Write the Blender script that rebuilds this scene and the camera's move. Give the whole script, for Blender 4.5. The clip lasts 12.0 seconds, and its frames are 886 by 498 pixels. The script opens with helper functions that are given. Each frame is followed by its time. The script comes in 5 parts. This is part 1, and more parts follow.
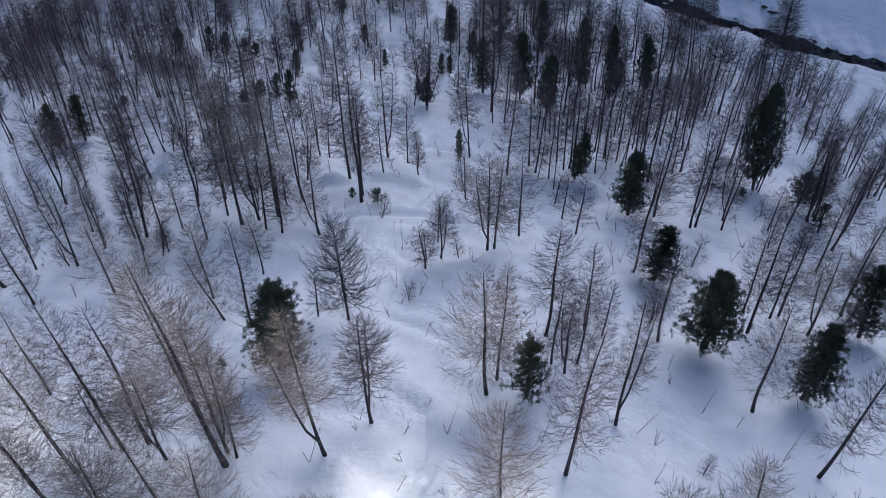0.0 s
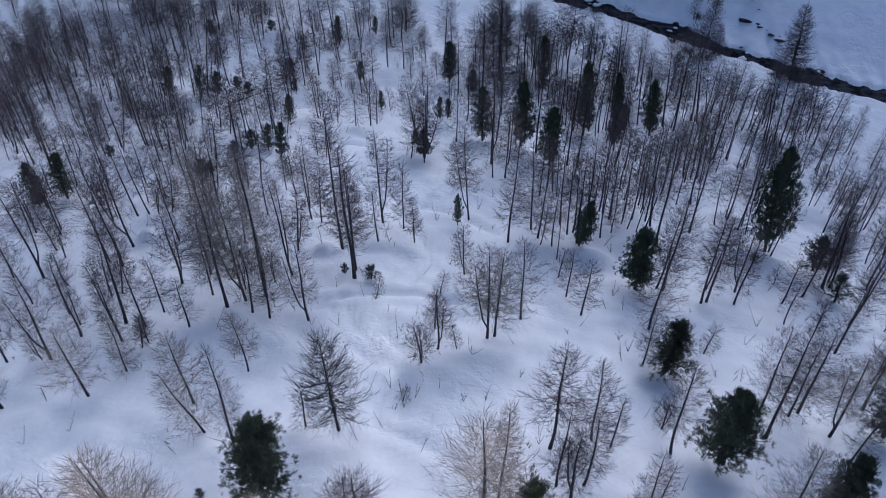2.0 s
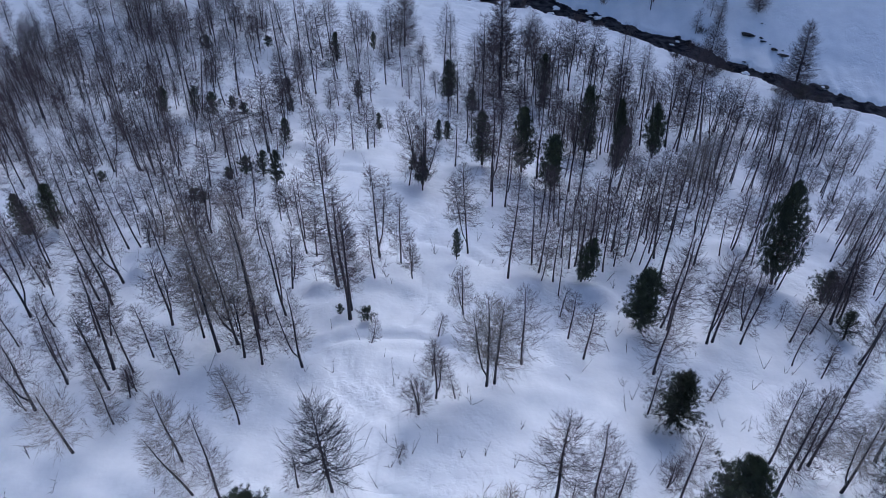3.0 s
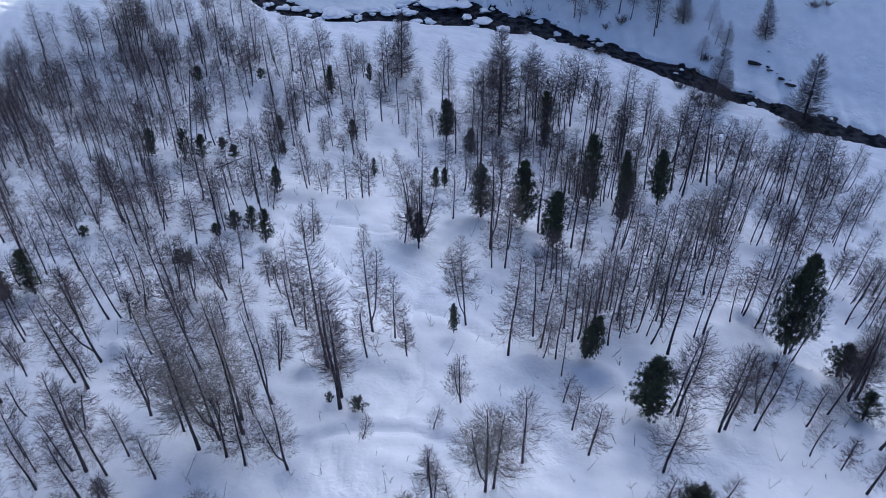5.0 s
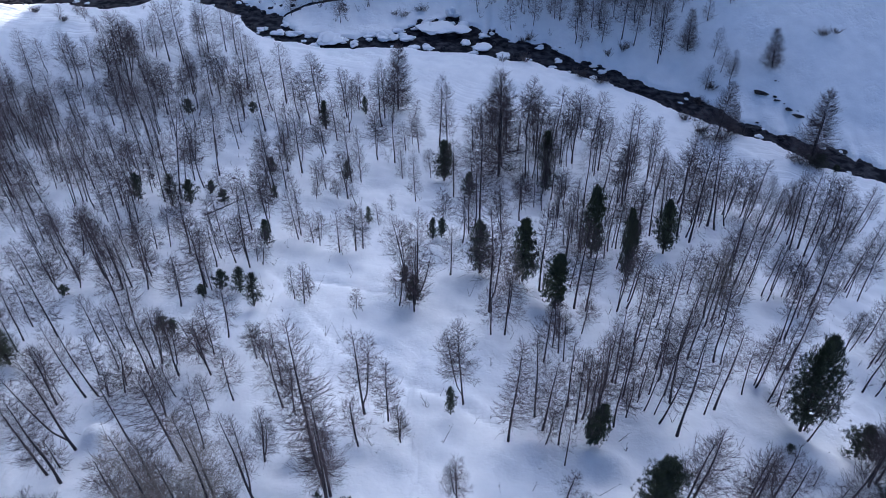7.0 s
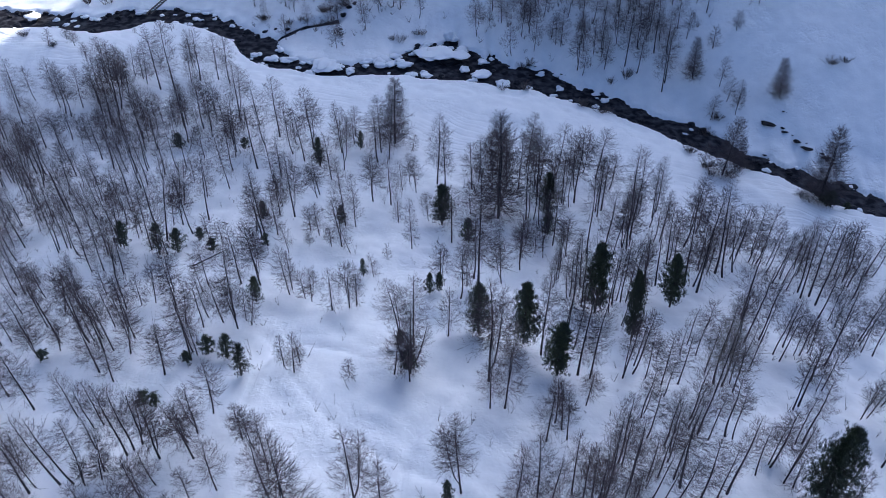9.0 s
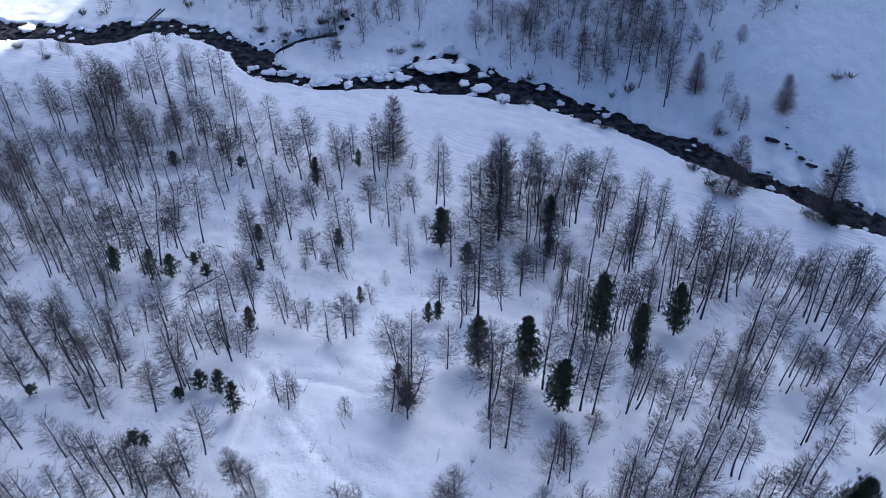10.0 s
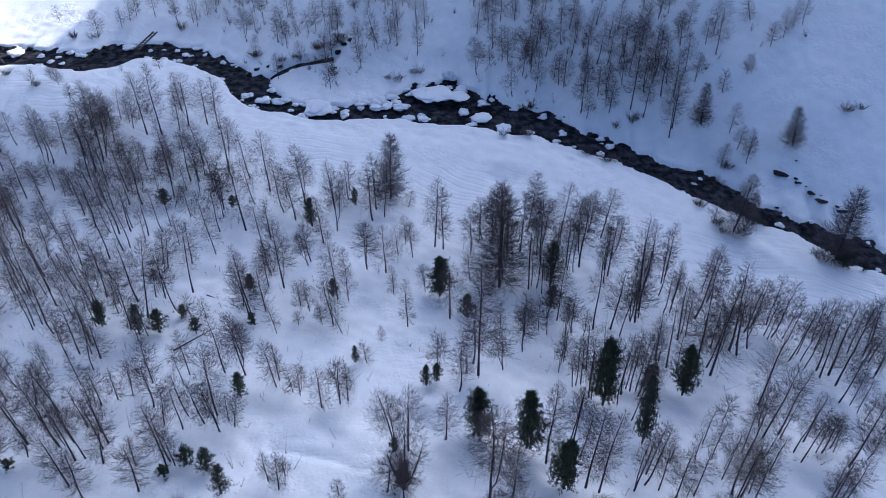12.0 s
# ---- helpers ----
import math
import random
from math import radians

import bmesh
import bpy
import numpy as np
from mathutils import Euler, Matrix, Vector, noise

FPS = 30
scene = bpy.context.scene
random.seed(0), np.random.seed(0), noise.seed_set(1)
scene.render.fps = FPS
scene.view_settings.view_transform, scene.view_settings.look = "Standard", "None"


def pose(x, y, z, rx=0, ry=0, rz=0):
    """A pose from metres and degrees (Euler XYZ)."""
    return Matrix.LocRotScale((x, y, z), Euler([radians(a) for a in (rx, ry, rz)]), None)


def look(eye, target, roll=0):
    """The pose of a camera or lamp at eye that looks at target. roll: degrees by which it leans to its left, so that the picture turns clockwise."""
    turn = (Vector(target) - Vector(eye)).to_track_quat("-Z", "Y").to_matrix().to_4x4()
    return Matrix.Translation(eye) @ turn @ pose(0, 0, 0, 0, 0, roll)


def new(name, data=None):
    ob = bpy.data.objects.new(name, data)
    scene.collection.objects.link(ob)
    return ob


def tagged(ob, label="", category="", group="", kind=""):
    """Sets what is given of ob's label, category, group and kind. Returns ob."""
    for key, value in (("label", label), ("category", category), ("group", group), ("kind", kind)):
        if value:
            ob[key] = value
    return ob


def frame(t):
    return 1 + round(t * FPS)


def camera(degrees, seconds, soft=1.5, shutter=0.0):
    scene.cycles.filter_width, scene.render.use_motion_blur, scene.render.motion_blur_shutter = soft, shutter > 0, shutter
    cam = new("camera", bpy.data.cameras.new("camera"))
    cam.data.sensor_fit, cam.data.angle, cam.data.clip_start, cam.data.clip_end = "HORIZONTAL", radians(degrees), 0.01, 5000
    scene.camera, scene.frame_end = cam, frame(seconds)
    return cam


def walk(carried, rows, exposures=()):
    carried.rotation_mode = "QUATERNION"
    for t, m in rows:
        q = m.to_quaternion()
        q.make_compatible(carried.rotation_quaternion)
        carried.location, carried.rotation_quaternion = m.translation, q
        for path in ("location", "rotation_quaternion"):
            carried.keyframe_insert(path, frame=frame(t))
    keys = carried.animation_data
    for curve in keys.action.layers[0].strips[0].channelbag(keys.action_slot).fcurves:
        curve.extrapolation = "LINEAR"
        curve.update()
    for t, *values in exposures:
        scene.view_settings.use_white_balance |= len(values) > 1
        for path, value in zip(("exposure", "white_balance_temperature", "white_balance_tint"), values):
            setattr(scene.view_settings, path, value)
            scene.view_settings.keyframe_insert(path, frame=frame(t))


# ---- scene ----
cam = camera(64.2, 12.0, soft=0.9)
# seconds, place, and turn of the camera
ROWS = [
    (0.0, 0.000, 0.000, 58.000, 49.700, -0.000, 0.000),
    (0.5, 0.048, 1.989, 58.874, 49.691, 0.001, -0.004),
    (1.0, 0.105, 3.981, 59.735, 49.681, 0.003, -0.008),
    (1.5, 0.169, 5.976, 60.584, 49.671, 0.004, -0.013),
    (2.0, 0.239, 7.975, 61.420, 49.661, 0.005, -0.017),
    (2.5, 0.316, 9.976, 62.245, 49.650, 0.007, -0.022),
    (3.0, 0.397, 11.980, 63.060, 49.640, 0.008, -0.027),
    (3.5, 0.482, 13.986, 63.865, 49.629, 0.009, -0.033),
    (4.0, 0.571, 15.993, 64.661, 49.617, 0.010, -0.038),
    (4.5, 0.662, 18.003, 65.450, 49.606, 0.012, -0.044),
    (5.0, 0.755, 20.013, 66.231, 49.594, 0.013, -0.050),
    (5.5, 0.848, 22.025, 67.005, 49.582, 0.014, -0.056),
    (6.0, 0.942, 24.037, 67.775, 49.569, 0.015, -0.062),
    (6.5, 1.034, 26.050, 68.539, 49.556, 0.016, -0.069),
    (7.0, 1.125, 28.062, 69.299, 49.543, 0.017, -0.075),
    (7.5, 1.212, 30.075, 70.056, 49.530, 0.018, -0.082),
    (8.0, 1.297, 32.087, 70.810, 49.517, 0.019, -0.089),
    (8.5, 1.377, 34.098, 71.563, 49.503, 0.020, -0.097),
    (9.0, 1.452, 36.108, 72.314, 49.489, 0.021, -0.104),
    (9.5, 1.520, 38.117, 73.066, 49.474, 0.021, -0.112),
    (10.0, 1.582, 40.124, 73.818, 49.460, 0.022, -0.120),
    (10.5, 1.637, 42.129, 74.571, 49.445, 0.023, -0.128),
    (11.0, 1.682, 44.132, 75.327, 49.429, 0.024, -0.136),
    (11.5, 1.718, 46.132, 76.086, 49.414, 0.024, -0.145),
    (12.0, 1.744, 48.130, 76.848, 49.398, 0.025, -0.154),
]
walk(cam, [(t, pose(x, y, z, rx, ry, rz)) for t, x, y, z, rx, ry, rz in ROWS],
     exposures=[(0.0, 0.31, 5760, 11), (3.0, 0.62, 5680, 11), (5.0, 0.70, 5620, 11), (12.0, 0.78, 5580, 11)])

# ---- sky and sun ----
world = bpy.data.worlds.new("sky")
scene.world = world
world.use_nodes = True
sky = world.node_tree.nodes.new("ShaderNodeTexSky")
sky.sky_type, sky.sun_disc = "NISHITA", False
SUN_HIGH, SUN_ROUND = 21.0, 23.0
sky.air_density, sky.ozone_density, sky.dust_density = 0.7, 4.0, 9.0
sky.sun_elevation, sky.sun_rotation = radians(SUN_HIGH), radians(SUN_ROUND)
back = world.node_tree.nodes["Background"]
back.inputs["Strength"].default_value = 0.15
world.node_tree.links.new(sky.outputs["Color"], back.inputs["Color"])
sun = new("sun", bpy.data.lights.new("sun", "SUN"))
sun.data.energy, sun.data.angle, sun.data.color = 5.0, radians(0.6), (1.0, 0.90, 0.76)
toward = Vector((math.sin(radians(SUN_ROUND)) * math.cos(radians(SUN_HIGH)), math.cos(radians(SUN_ROUND)) * math.cos(radians(SUN_HIGH)), math.sin(radians(SUN_HIGH))))
sun.matrix_basis = look(toward * 300, (0, 0, 0))

# ---- materials ----


def nodes(name):
    m = bpy.data.materials.new(name)
    m.use_nodes = True
    return m, m.node_tree.nodes, m.node_tree.links, m.node_tree.nodes["Principled BSDF"]


def textured(name, dark, light, scale, rough=0.8, fine=0.0, bump=0.0, per_object=0.0, metal=0.0, mid=(0.35, 0.65)):
    """A two-scale mottled material in object space, with relief and a tone that differs from thing to thing."""
    m, n, l, b = nodes(name)
    place = n.new("ShaderNodeTexCoord")
    big, small = n.new("ShaderNodeTexNoise"), n.new("ShaderNodeTexNoise")
    big.inputs["Scale"].default_value, big.inputs["Detail"].default_value = scale, 6
    small.inputs["Scale"].default_value, small.inputs["Detail"].default_value = fine or scale * 9, 4
    mix = n.new("ShaderNodeMath")
    mix.operation = "MULTIPLY_ADD"
    mix.inputs[1].default_value = 0.35
    ramp = n.new("ShaderNodeValToRGB")
    ramp.color_ramp.elements[0].position, ramp.color_ramp.elements[1].position = mid[0] + 0.15, mid[1] + 0.2
    ramp.color_ramp.elements[0].color, ramp.color_ramp.elements[1].color = (*dark, 1), (*light, 1)
    l.new(place.outputs["Object"], big.inputs["Vector"])
    l.new(place.outputs["Object"], small.inputs["Vector"])
    l.new(small.outputs["Fac"], mix.inputs[0])
    l.new(big.outputs["Fac"], mix.inputs[2])
    l.new(mix.outputs[0], ramp.inputs["Fac"])
    out = ramp.outputs["Color"]
    if per_object:
        info, tone = n.new("ShaderNodeObjectInfo"), n.new("ShaderNodeMapRange")
        tone.inputs["To Min"].default_value, tone.inputs["To Max"].default_value = 1 - per_object, 1 + per_object
        hsv = n.new("ShaderNodeHueSaturation")
        l.new(info.outputs["Random"], tone.inputs["Value"])
        l.new(tone.outputs["Result"], hsv.inputs["Value"])
        l.new(out, hsv.inputs["Color"])
        out = hsv.outputs["Color"]
    l.new(out, b.inputs["Base Color"])
    b.inputs["Roughness"].default_value, b.inputs["Metallic"].default_value = rough, metal
    if bump:
        relief = n.new("ShaderNodeBump")
        relief.inputs["Strength"].default_value, relief.inputs["Distance"].default_value = 0.8, bump
        l.new(mix.outputs[0], relief.inputs["Height"])
        l.new(relief.outputs["Normal"], b.inputs["Normal"])
    return m


def snow_material():
    """Packed snow: mottled, with the grooves of many old ski tracks along the bench."""
    m = textured("snow", (0.86, 0.87, 0.885), (0.93, 0.935, 0.94), 0.45, 0.65, 2.4, 0.09)
    n, l = m.node_tree.nodes, m.node_tree.links
    b = n["Principled BSDF"]

    def math_node(kind, a, c):
        k = n.new("ShaderNodeMath")
        k.operation = kind
        for i, v in enumerate((a, c)):
            if isinstance(v, (int, float)):
                k.inputs[i].default_value = v
            elif v is not None:
                l.new(v, k.inputs[i])
        return k.outputs[0]
    across, foot = n.new("ShaderNodeAttribute"), n.new("ShaderNodeAttribute")
    across.attribute_name, foot.attribute_name = "across", "foot"
    place = n.new("ShaderNodeTexCoord")
    wobble, gaps, crumbs = n.new("ShaderNodeTexNoise"), n.new("ShaderNodeTexNoise"), n.new("ShaderNodeTexNoise")
    for node, scale, detail in ((wobble, 0.05, 2), (gaps, 0.06, 3), (crumbs, 1.3, 5)):
        node.inputs["Scale"].default_value, node.inputs["Detail"].default_value = scale, detail
        l.new(place.outputs["Object"], node.inputs["Vector"])
    way = math_node("ADD", across.outputs["Fac"], math_node("MULTIPLY", wobble.outputs["Fac"], 9.0))
    lines = math_node("ADD", math_node("SINE", math_node("MULTIPLY", way, 5.2), 0), math_node("SINE", math_node("MULTIPLY", way, 3.1), 0))
    lines = math_node("MINIMUM", lines, 0.2)
    band = n.new("ShaderNodeMapRange")
    band.inputs["From Min"].default_value, band.inputs["From Max"].default_value = 11.0, 5.0
    l.new(math_node("ABSOLUTE", math_node("SUBTRACT", across.outputs["Fac"], 3.0), 0), band.inputs["Value"])
    patch = n.new("ShaderNodeMapRange")
    patch.inputs["From Min"].default_value, patch.inputs["From Max"].default_value = 0.40, 0.58
    l.new(gaps.outputs["Fac"], patch.inputs["Value"])
    lines = math_node("MULTIPLY", math_node("MULTIPLY", lines, band.outputs["Result"]), math_node("MULTIPLY", patch.outputs["Result"], SKI_DEPTH))
    groove = n.new("ShaderNodeMapRange")
    groove.interpolation_type = "SMOOTHSTEP"
    groove.inputs["From Min"].default_value, groove.inputs["From Max"].default_value = 0.0, 0.5
    groove.inputs["To Min"].default_value, groove.inputs["To Max"].default_value = -0.06, 0.0
    l.new(math_node("ADD", foot.outputs["Fac"], math_node("MULTIPLY", math_node("SUBTRACT", crumbs.outputs["Fac"], 0.5), 0.2)), groove.inputs["Value"])
    cut = n.new("ShaderNodeBump")
    cut.inputs["Distance"].default_value = 1.0
    # clods and old prints, here and there
    clods, where = n.new("ShaderNodeTexNoise"), n.new("ShaderNodeTexNoise")
    for node, scale, detail in ((clods, 1.0, 3), (where, 0.11, 2)):
        node.inputs["Scale"].default_value, node.inputs["Detail"].default_value = scale, detail
        l.new(place.outputs["Object"], node.inputs["Vector"])
    lump, spot = n.new("ShaderNodeMapRange"), n.new("ShaderNodeMapRange")
    for node, source, low, high, top in ((lump, clods, 0.42, 0.66, -0.05), (spot, where, 0.44, 0.62, 1.0)):
        node.interpolation_type = "SMOOTHSTEP"
        node.inputs["From Min"].default_value, node.inputs["From Max"].default_value, node.inputs["To Max"].default_value = low, high, top
        l.new(source.outputs["Fac"], node.inputs["Value"])
    dints = math_node("MULTIPLY", lump.outputs["Result"], spot.outputs["Result"])
    l.new(math_node("ADD", math_node("ADD", lines, dints), groove.outputs["Result"]), cut.inputs["Height"])
    l.new(b.inputs["Normal"].links[0].from_socket, cut.inputs["Normal"])
    l.new(cut.outputs["Normal"], b.inputs["Normal"])
    return m


SKI_DEPTH = 0.035
SNOW = snow_material()
CAP = textured("boulder_snow", (0.82, 0.84, 0.87), (0.88, 0.89, 0.91), 1.2, 0.6, 8, 0.04)
BARK = textured("larch_bark", (0.022, 0.019, 0.023), (0.062, 0.053, 0.058), 3.0, 0.9, 24, 0.02, 0.25)
TWIG = textured("larch_twig", (0.062, 0.047, 0.049), (0.138, 0.104, 0.105), 0.8, 0.9, 6, 0, 0.3)
# a paler copy of the larch twig: low sunlight painted into the colour
SUNLIT_TWIG = textured("sunlit_twig", (0.165, 0.142, 0.124), (0.33, 0.285, 0.248), 0.8, 0.9, 6, 0, 0.2)
PINE_BARK = textured("pine_bark", (0.04, 0.035, 0.03), (0.11, 0.09, 0.075), 3.0, 0.9, 20, 0.02)
NEEDLE = textured("pine_needle", (0.021, 0.029, 0.019), (0.066, 0.080, 0.037), 1.1, 0.6, 7, 0, 0.3)
SHRUB = textured("willow_twig", (0.055, 0.043, 0.041), (0.125, 0.098, 0.090), 1.5, 0.9, 9, 0, 0.25)
ROCK = textured("wet_stone", (0.009, 0.010, 0.014), (0.030, 0.031, 0.038), 1.3, 0.6, 9, 0.08, 0.3)
ROCK.node_tree.nodes["Principled BSDF"].inputs["Specular IOR Level"].default_value = 0.1
PLANK = textured("grey_timber", (0.045, 0.038, 0.036), (0.11, 0.095, 0.09), 4, 0.85, 30, 0.01)


def water_material():
    m, n, l, b = nodes("stream_water")
    place = n.new("ShaderNodeTexCoord")
    flow, churn, ramp, relief = n.new("ShaderNodeTexNoise"), n.new("ShaderNodeTexNoise"), n.new("ShaderNodeValToRGB"), n.new("ShaderNodeBump")
    flow.inputs["Scale"].default_value, flow.inputs["Detail"].default_value = 0.55, 6
    churn.inputs["Scale"].default_value, churn.inputs["Detail"].default_value = 2.2, 5
    ramp.color_ramp.elements[0].position, ramp.color_ramp.elements[1].position = 0.42, 0.78
    ramp.color_ramp.elements[0].color, ramp.color_ramp.elements[1].color = (0.018, 0.018, 0.023, 1), (0.095, 0.095, 0.105, 1)
    relief.inputs["Strength"].default_value, relief.inputs["Distance"].default_value = 1.0, 0.1
    l.new(place.outputs["Object"], flow.inputs["Vector"])
    l.new(place.outputs["Object"], churn.inputs["Vector"])
    l.new(flow.outputs["Fac"], ramp.inputs["Fac"])
    l.new(ramp.outputs["Color"], b.inputs["Base Color"])
    l.new(churn.outputs["Fac"], relief.inputs["Height"])
    l.new(relief.outputs["Normal"], b.inputs["Normal"])
    b.inputs["Roughness"].default_value = 0.2
    b.inputs["Specular IOR Level"].default_value = 0.0
    return m


WATER = water_material()

# ---- the ground ----
NEAR_X = (-180, -108, -98, -84, -78, -73, -66, -58, -51, -47, -41, -33, -25, -18, -8, -1, 10, 16, 22, 28, 37, 43, 49, 54, 62, 67, 71, 75, 81, 150)
NEAR_Y = (222, 208, 209, 206, 208, 212.5, 212, 208, 203, 196, 188.5, 187, 183, 184, 184, 183, 181, 178.5, 179, 175, 171, 167, 162, 158, 153, 150.5, 146, 143, 141, 112)
FAR_X = (-180, -114, -101, -88, -82, -75, -61, -54, -47, -38, -34, -26, -16, -9, -5, 2, 8, 13, 21, 27, 33, 40, 46, 50, 59, 64, 69, 78, 84, 150)
FAR_Y = (232, 220, 217, 216, 220, 220, 219.5, 214, 208, 199, 191, 189.5, 191, 193, 198, 201, 198, 194, 189, 187, 180, 177, 172.5, 169, 165, 158, 155, 150.5, 147, 120)


def water_level(x):
    return np.interp(x, (-180, -24, 10, 40, 80, 150), (-0.6, -1.8, -2.2, -4.2, -8.0, -15.5))


def ease(t):
    t = np.clip(t, 0, 1)
    return t * t * (3 - 2 * t)


def lattice(x, y, size, seed):
    """Smooth value noise from -1 to 1 with cells of the given size."""
    x, y = np.asarray(x, float) / size, np.asarray(y, float) / size
    i, j = np.floor(x).astype(np.int64), np.floor(y).astype(np.int64)
    u, v = ease(x - i), ease(y - j)

    def corner(a, b):
        s = np.sin(a * 127.1 + b * 311.7 + seed * 74.7) * 43758.5453
        return 2 * (s - np.floor(s)) - 1
    low = corner(i, j) * (1 - u) + corner(i + 1, j) * u
    high = corner(i, j + 1) * (1 - u) + corner(i + 1, j + 1) * u
    return low * (1 - v) + high * v


def banks(x):
    wobble = 0.8 * lattice(x, 0 * x, 3.1, 3) + 0.6 * lattice(x, 0 * x, 1.3, 4)
    return np.interp(x, NEAR_X, NEAR_Y) - 1.0 + 0.7 * wobble, np.interp(x, FAR_X, FAR_Y) + 1.5 * lattice(x, 0 * x, 2.3, 6) + 1.2 * lattice(x, 0 * x, 1.3, 7)


def ground(x, y):
    """Height of the snow: a hillside that eases down to a bench, the stream's bed and the slope beyond it."""
    x, y = np.asarray(x, float), np.asarray(y, float)
    xc, yc = np.clip(x, -95, 95), np.clip(y, -10, 175)
    hill = 25.72 - 0.07245 * xc - 0.22212 * yc - 0.0020209 * xc ** 2 + 0.00023389 * xc * yc + 0.00046917 * yc ** 2
    hill = hill - 0.22 * np.maximum(-10 - y, 0) - 0.0005 * np.minimum(np.maximum(-10 - y, 0), 300) ** 2 + 0.25 * np.maximum(np.abs(x) - 130, 0)
    level = water_level(x)
    near, far = banks(x)
    d, e = near - y, y - far
    s = ease(d / 55)
    # a shallow hollow in the middle of the wood
    hill = hill - 3.5 * np.exp(-((x - 10) / 45) ** 2) * ease((y - 80) / 45) * ease(d / 38) / np.maximum(s, 0.2)
    near_z = s * hill + (1 - s) * (level + 0.8 + 0.05 * np.maximum(d, 0))
    steep = np.interp(x, (-115, -75, -30, 10, 45, 90), (0.13, 0.28, 0.48, 0.62, 0.68, 0.58))
    shelf = np.interp(x, (-60, -30, -5, 15), (4, 12, 9, 3))
    even = sum(np.interp(x + k, FAR_X, FAR_Y) for k in (-14, -9, -5, -2, 2, 5, 9, 14)) / 8
    up = np.maximum(e + (far - even) * ease(e / 10), 0)
    up = np.where(up > 45, 45 + 90 * (1 - np.exp(-(up - 45) / 90)), up)
    far_z = level + 0.45 + 0.1 * up + (steep - 0.1) * np.maximum(up - shelf * (1 - np.exp(-up / shelf)), 0)
    bed = level - 0.5
    z = np.where(d > 0, bed + (near_z - bed) * ease(d / 0.9 + 0.15), bed)
    return np.where(e > 0, bed + (far_z - bed) * ease(e / 0.9 + 0.15), z)



# spots where the snow lies over hidden stones and logs, and hollows scooped by the wind: x, y, radius, height
MOUNDS = [(-31.6, 67.5, 1.3, 1.5), (-12.0, 63.7, 1.2, 1.1), (16.8, 64.6, 1.9, 0.9), (36.6, 77.9, 2.0, 1.5), (51.0, 83.6, 3.6, 1.2), (38.9, 66.6, 2.6, 2.0), (9.2, 65.8, 1.4, 1.2),
          (47.1, 93.6, 2.6, 1.2), (22.7, 56.0, 2.6, 0.5), (-32.4, 145.9, 4.0, 1.8), (7.3, 103.8, 3.2, 1.8), (15.1, 111.7, 2.4, 0.9), (0.2, 101.0, 2.0, 0.8), (36.3, 100.6, 2.8, 0.8),
          (49.6, 94.2, 3.6, 1.0), (58.0, 141.2, 3.4, 1.0), (13.9, 164.2, 3.4, 0.8), (-6.3, 30.4, 1.6, 0.6), (27.7, 37.1, 2.6, 0.6), (17.7, 49.3, 2.0, 0.6), (1.3, 27.0, 2.2, 0.5),
          (14.5, 161.7, 3.2, -0.9), (57.4, 139.3, 3.0, -0.8), (15.8, 63.5, 1.8, -0.9), (37.9, 65.6, 2.6, -1.1), (9.1, 65.2, 1.3, -0.7), (15.7, 63.7, 1.4, -0.5), (-57.4, 176.6, 4.5, -1.0)]
# old ski and foot tracks: half width, depth, then the way
TRACKS = [
    (0.5, 0.32, [(-9.3, 55.8), (-7.5, 50.9), (-5.3, 48.1), (-3.5, 45.4), (-2.7, 42.9), (-3.0, 40.0)]),
    (0.5, 0.32, [(-4.9, 50.5), (-3.3, 48.1), (-3.8, 44.8), (-4.9, 41.5), (-4.7, 39.3), (-1.9, 38.0), (0.7, 36.1), (3.0, 33.0)]),
    (0.6, 0.26, [(-3.2, 30.5), (-1.5, 28.7), (-0.9, 26.4), (-1.6, 23.6), (-2.7, 21.5), (-3.2, 17.0)]),
    (0.5, 0.30, [(-11.2, 53.5), (-9.7, 55.6), (-6.0, 56.4), (-2.2, 56.5), (2.0, 55.0)]),
    (0.5, 0.30, [(-10.4, 55.0), (-9.3, 52.0), (-8.0, 49.0), (-5.0, 46.0)]),
    (0.55, 0.32, [(-3.0, 92.3), (-7.0, 90.6), (-9.5, 91.7), (-17.3, 93.7), (-19.6, 88.2), (-20.0, 82.0)]),
    (0.55, 0.32, [(6.3, 68.9), (1.0, 73.0), (-4.3, 75.6), (-9.0, 79.0), (-14.3, 85.3), (-20.4, 95.2)]),
    (0.5, 0.28, [(2.0, 84.0), (-2.0, 77.0), (-3.0, 70.0), (-1.0, 63.0), (-3.0, 58.0)]),
]
# a narrow side channel behind the snowy shelf
SIDE_WAY = [(-38.9, 202.2), (-36.2, 204.3), (-32.9, 205.7), (-28.0, 205.6), (-24.0, 206.1)]
ROAD_X, ROAD_Y = (-150, -95, -77, -41, -14, 0, 40, 52, 66, 76, 150), (205, 191, 189, 169, 163, 156, 142, 138, 136, 131, 100)


def near_way(x, y, way):
    best = np.full(x.shape, 1e9)
    for (ax, ay), (bx, by) in zip(way, way[1:]):
        ux, uy = bx - ax, by - ay
        t = np.clip(((x - ax) * ux + (y - ay) * uy) / (ux * ux + uy * uy), 0, 1)
        best = np.minimum(best, np.hypot(x - ax - t * ux, y - ay - t * uy))
    return best


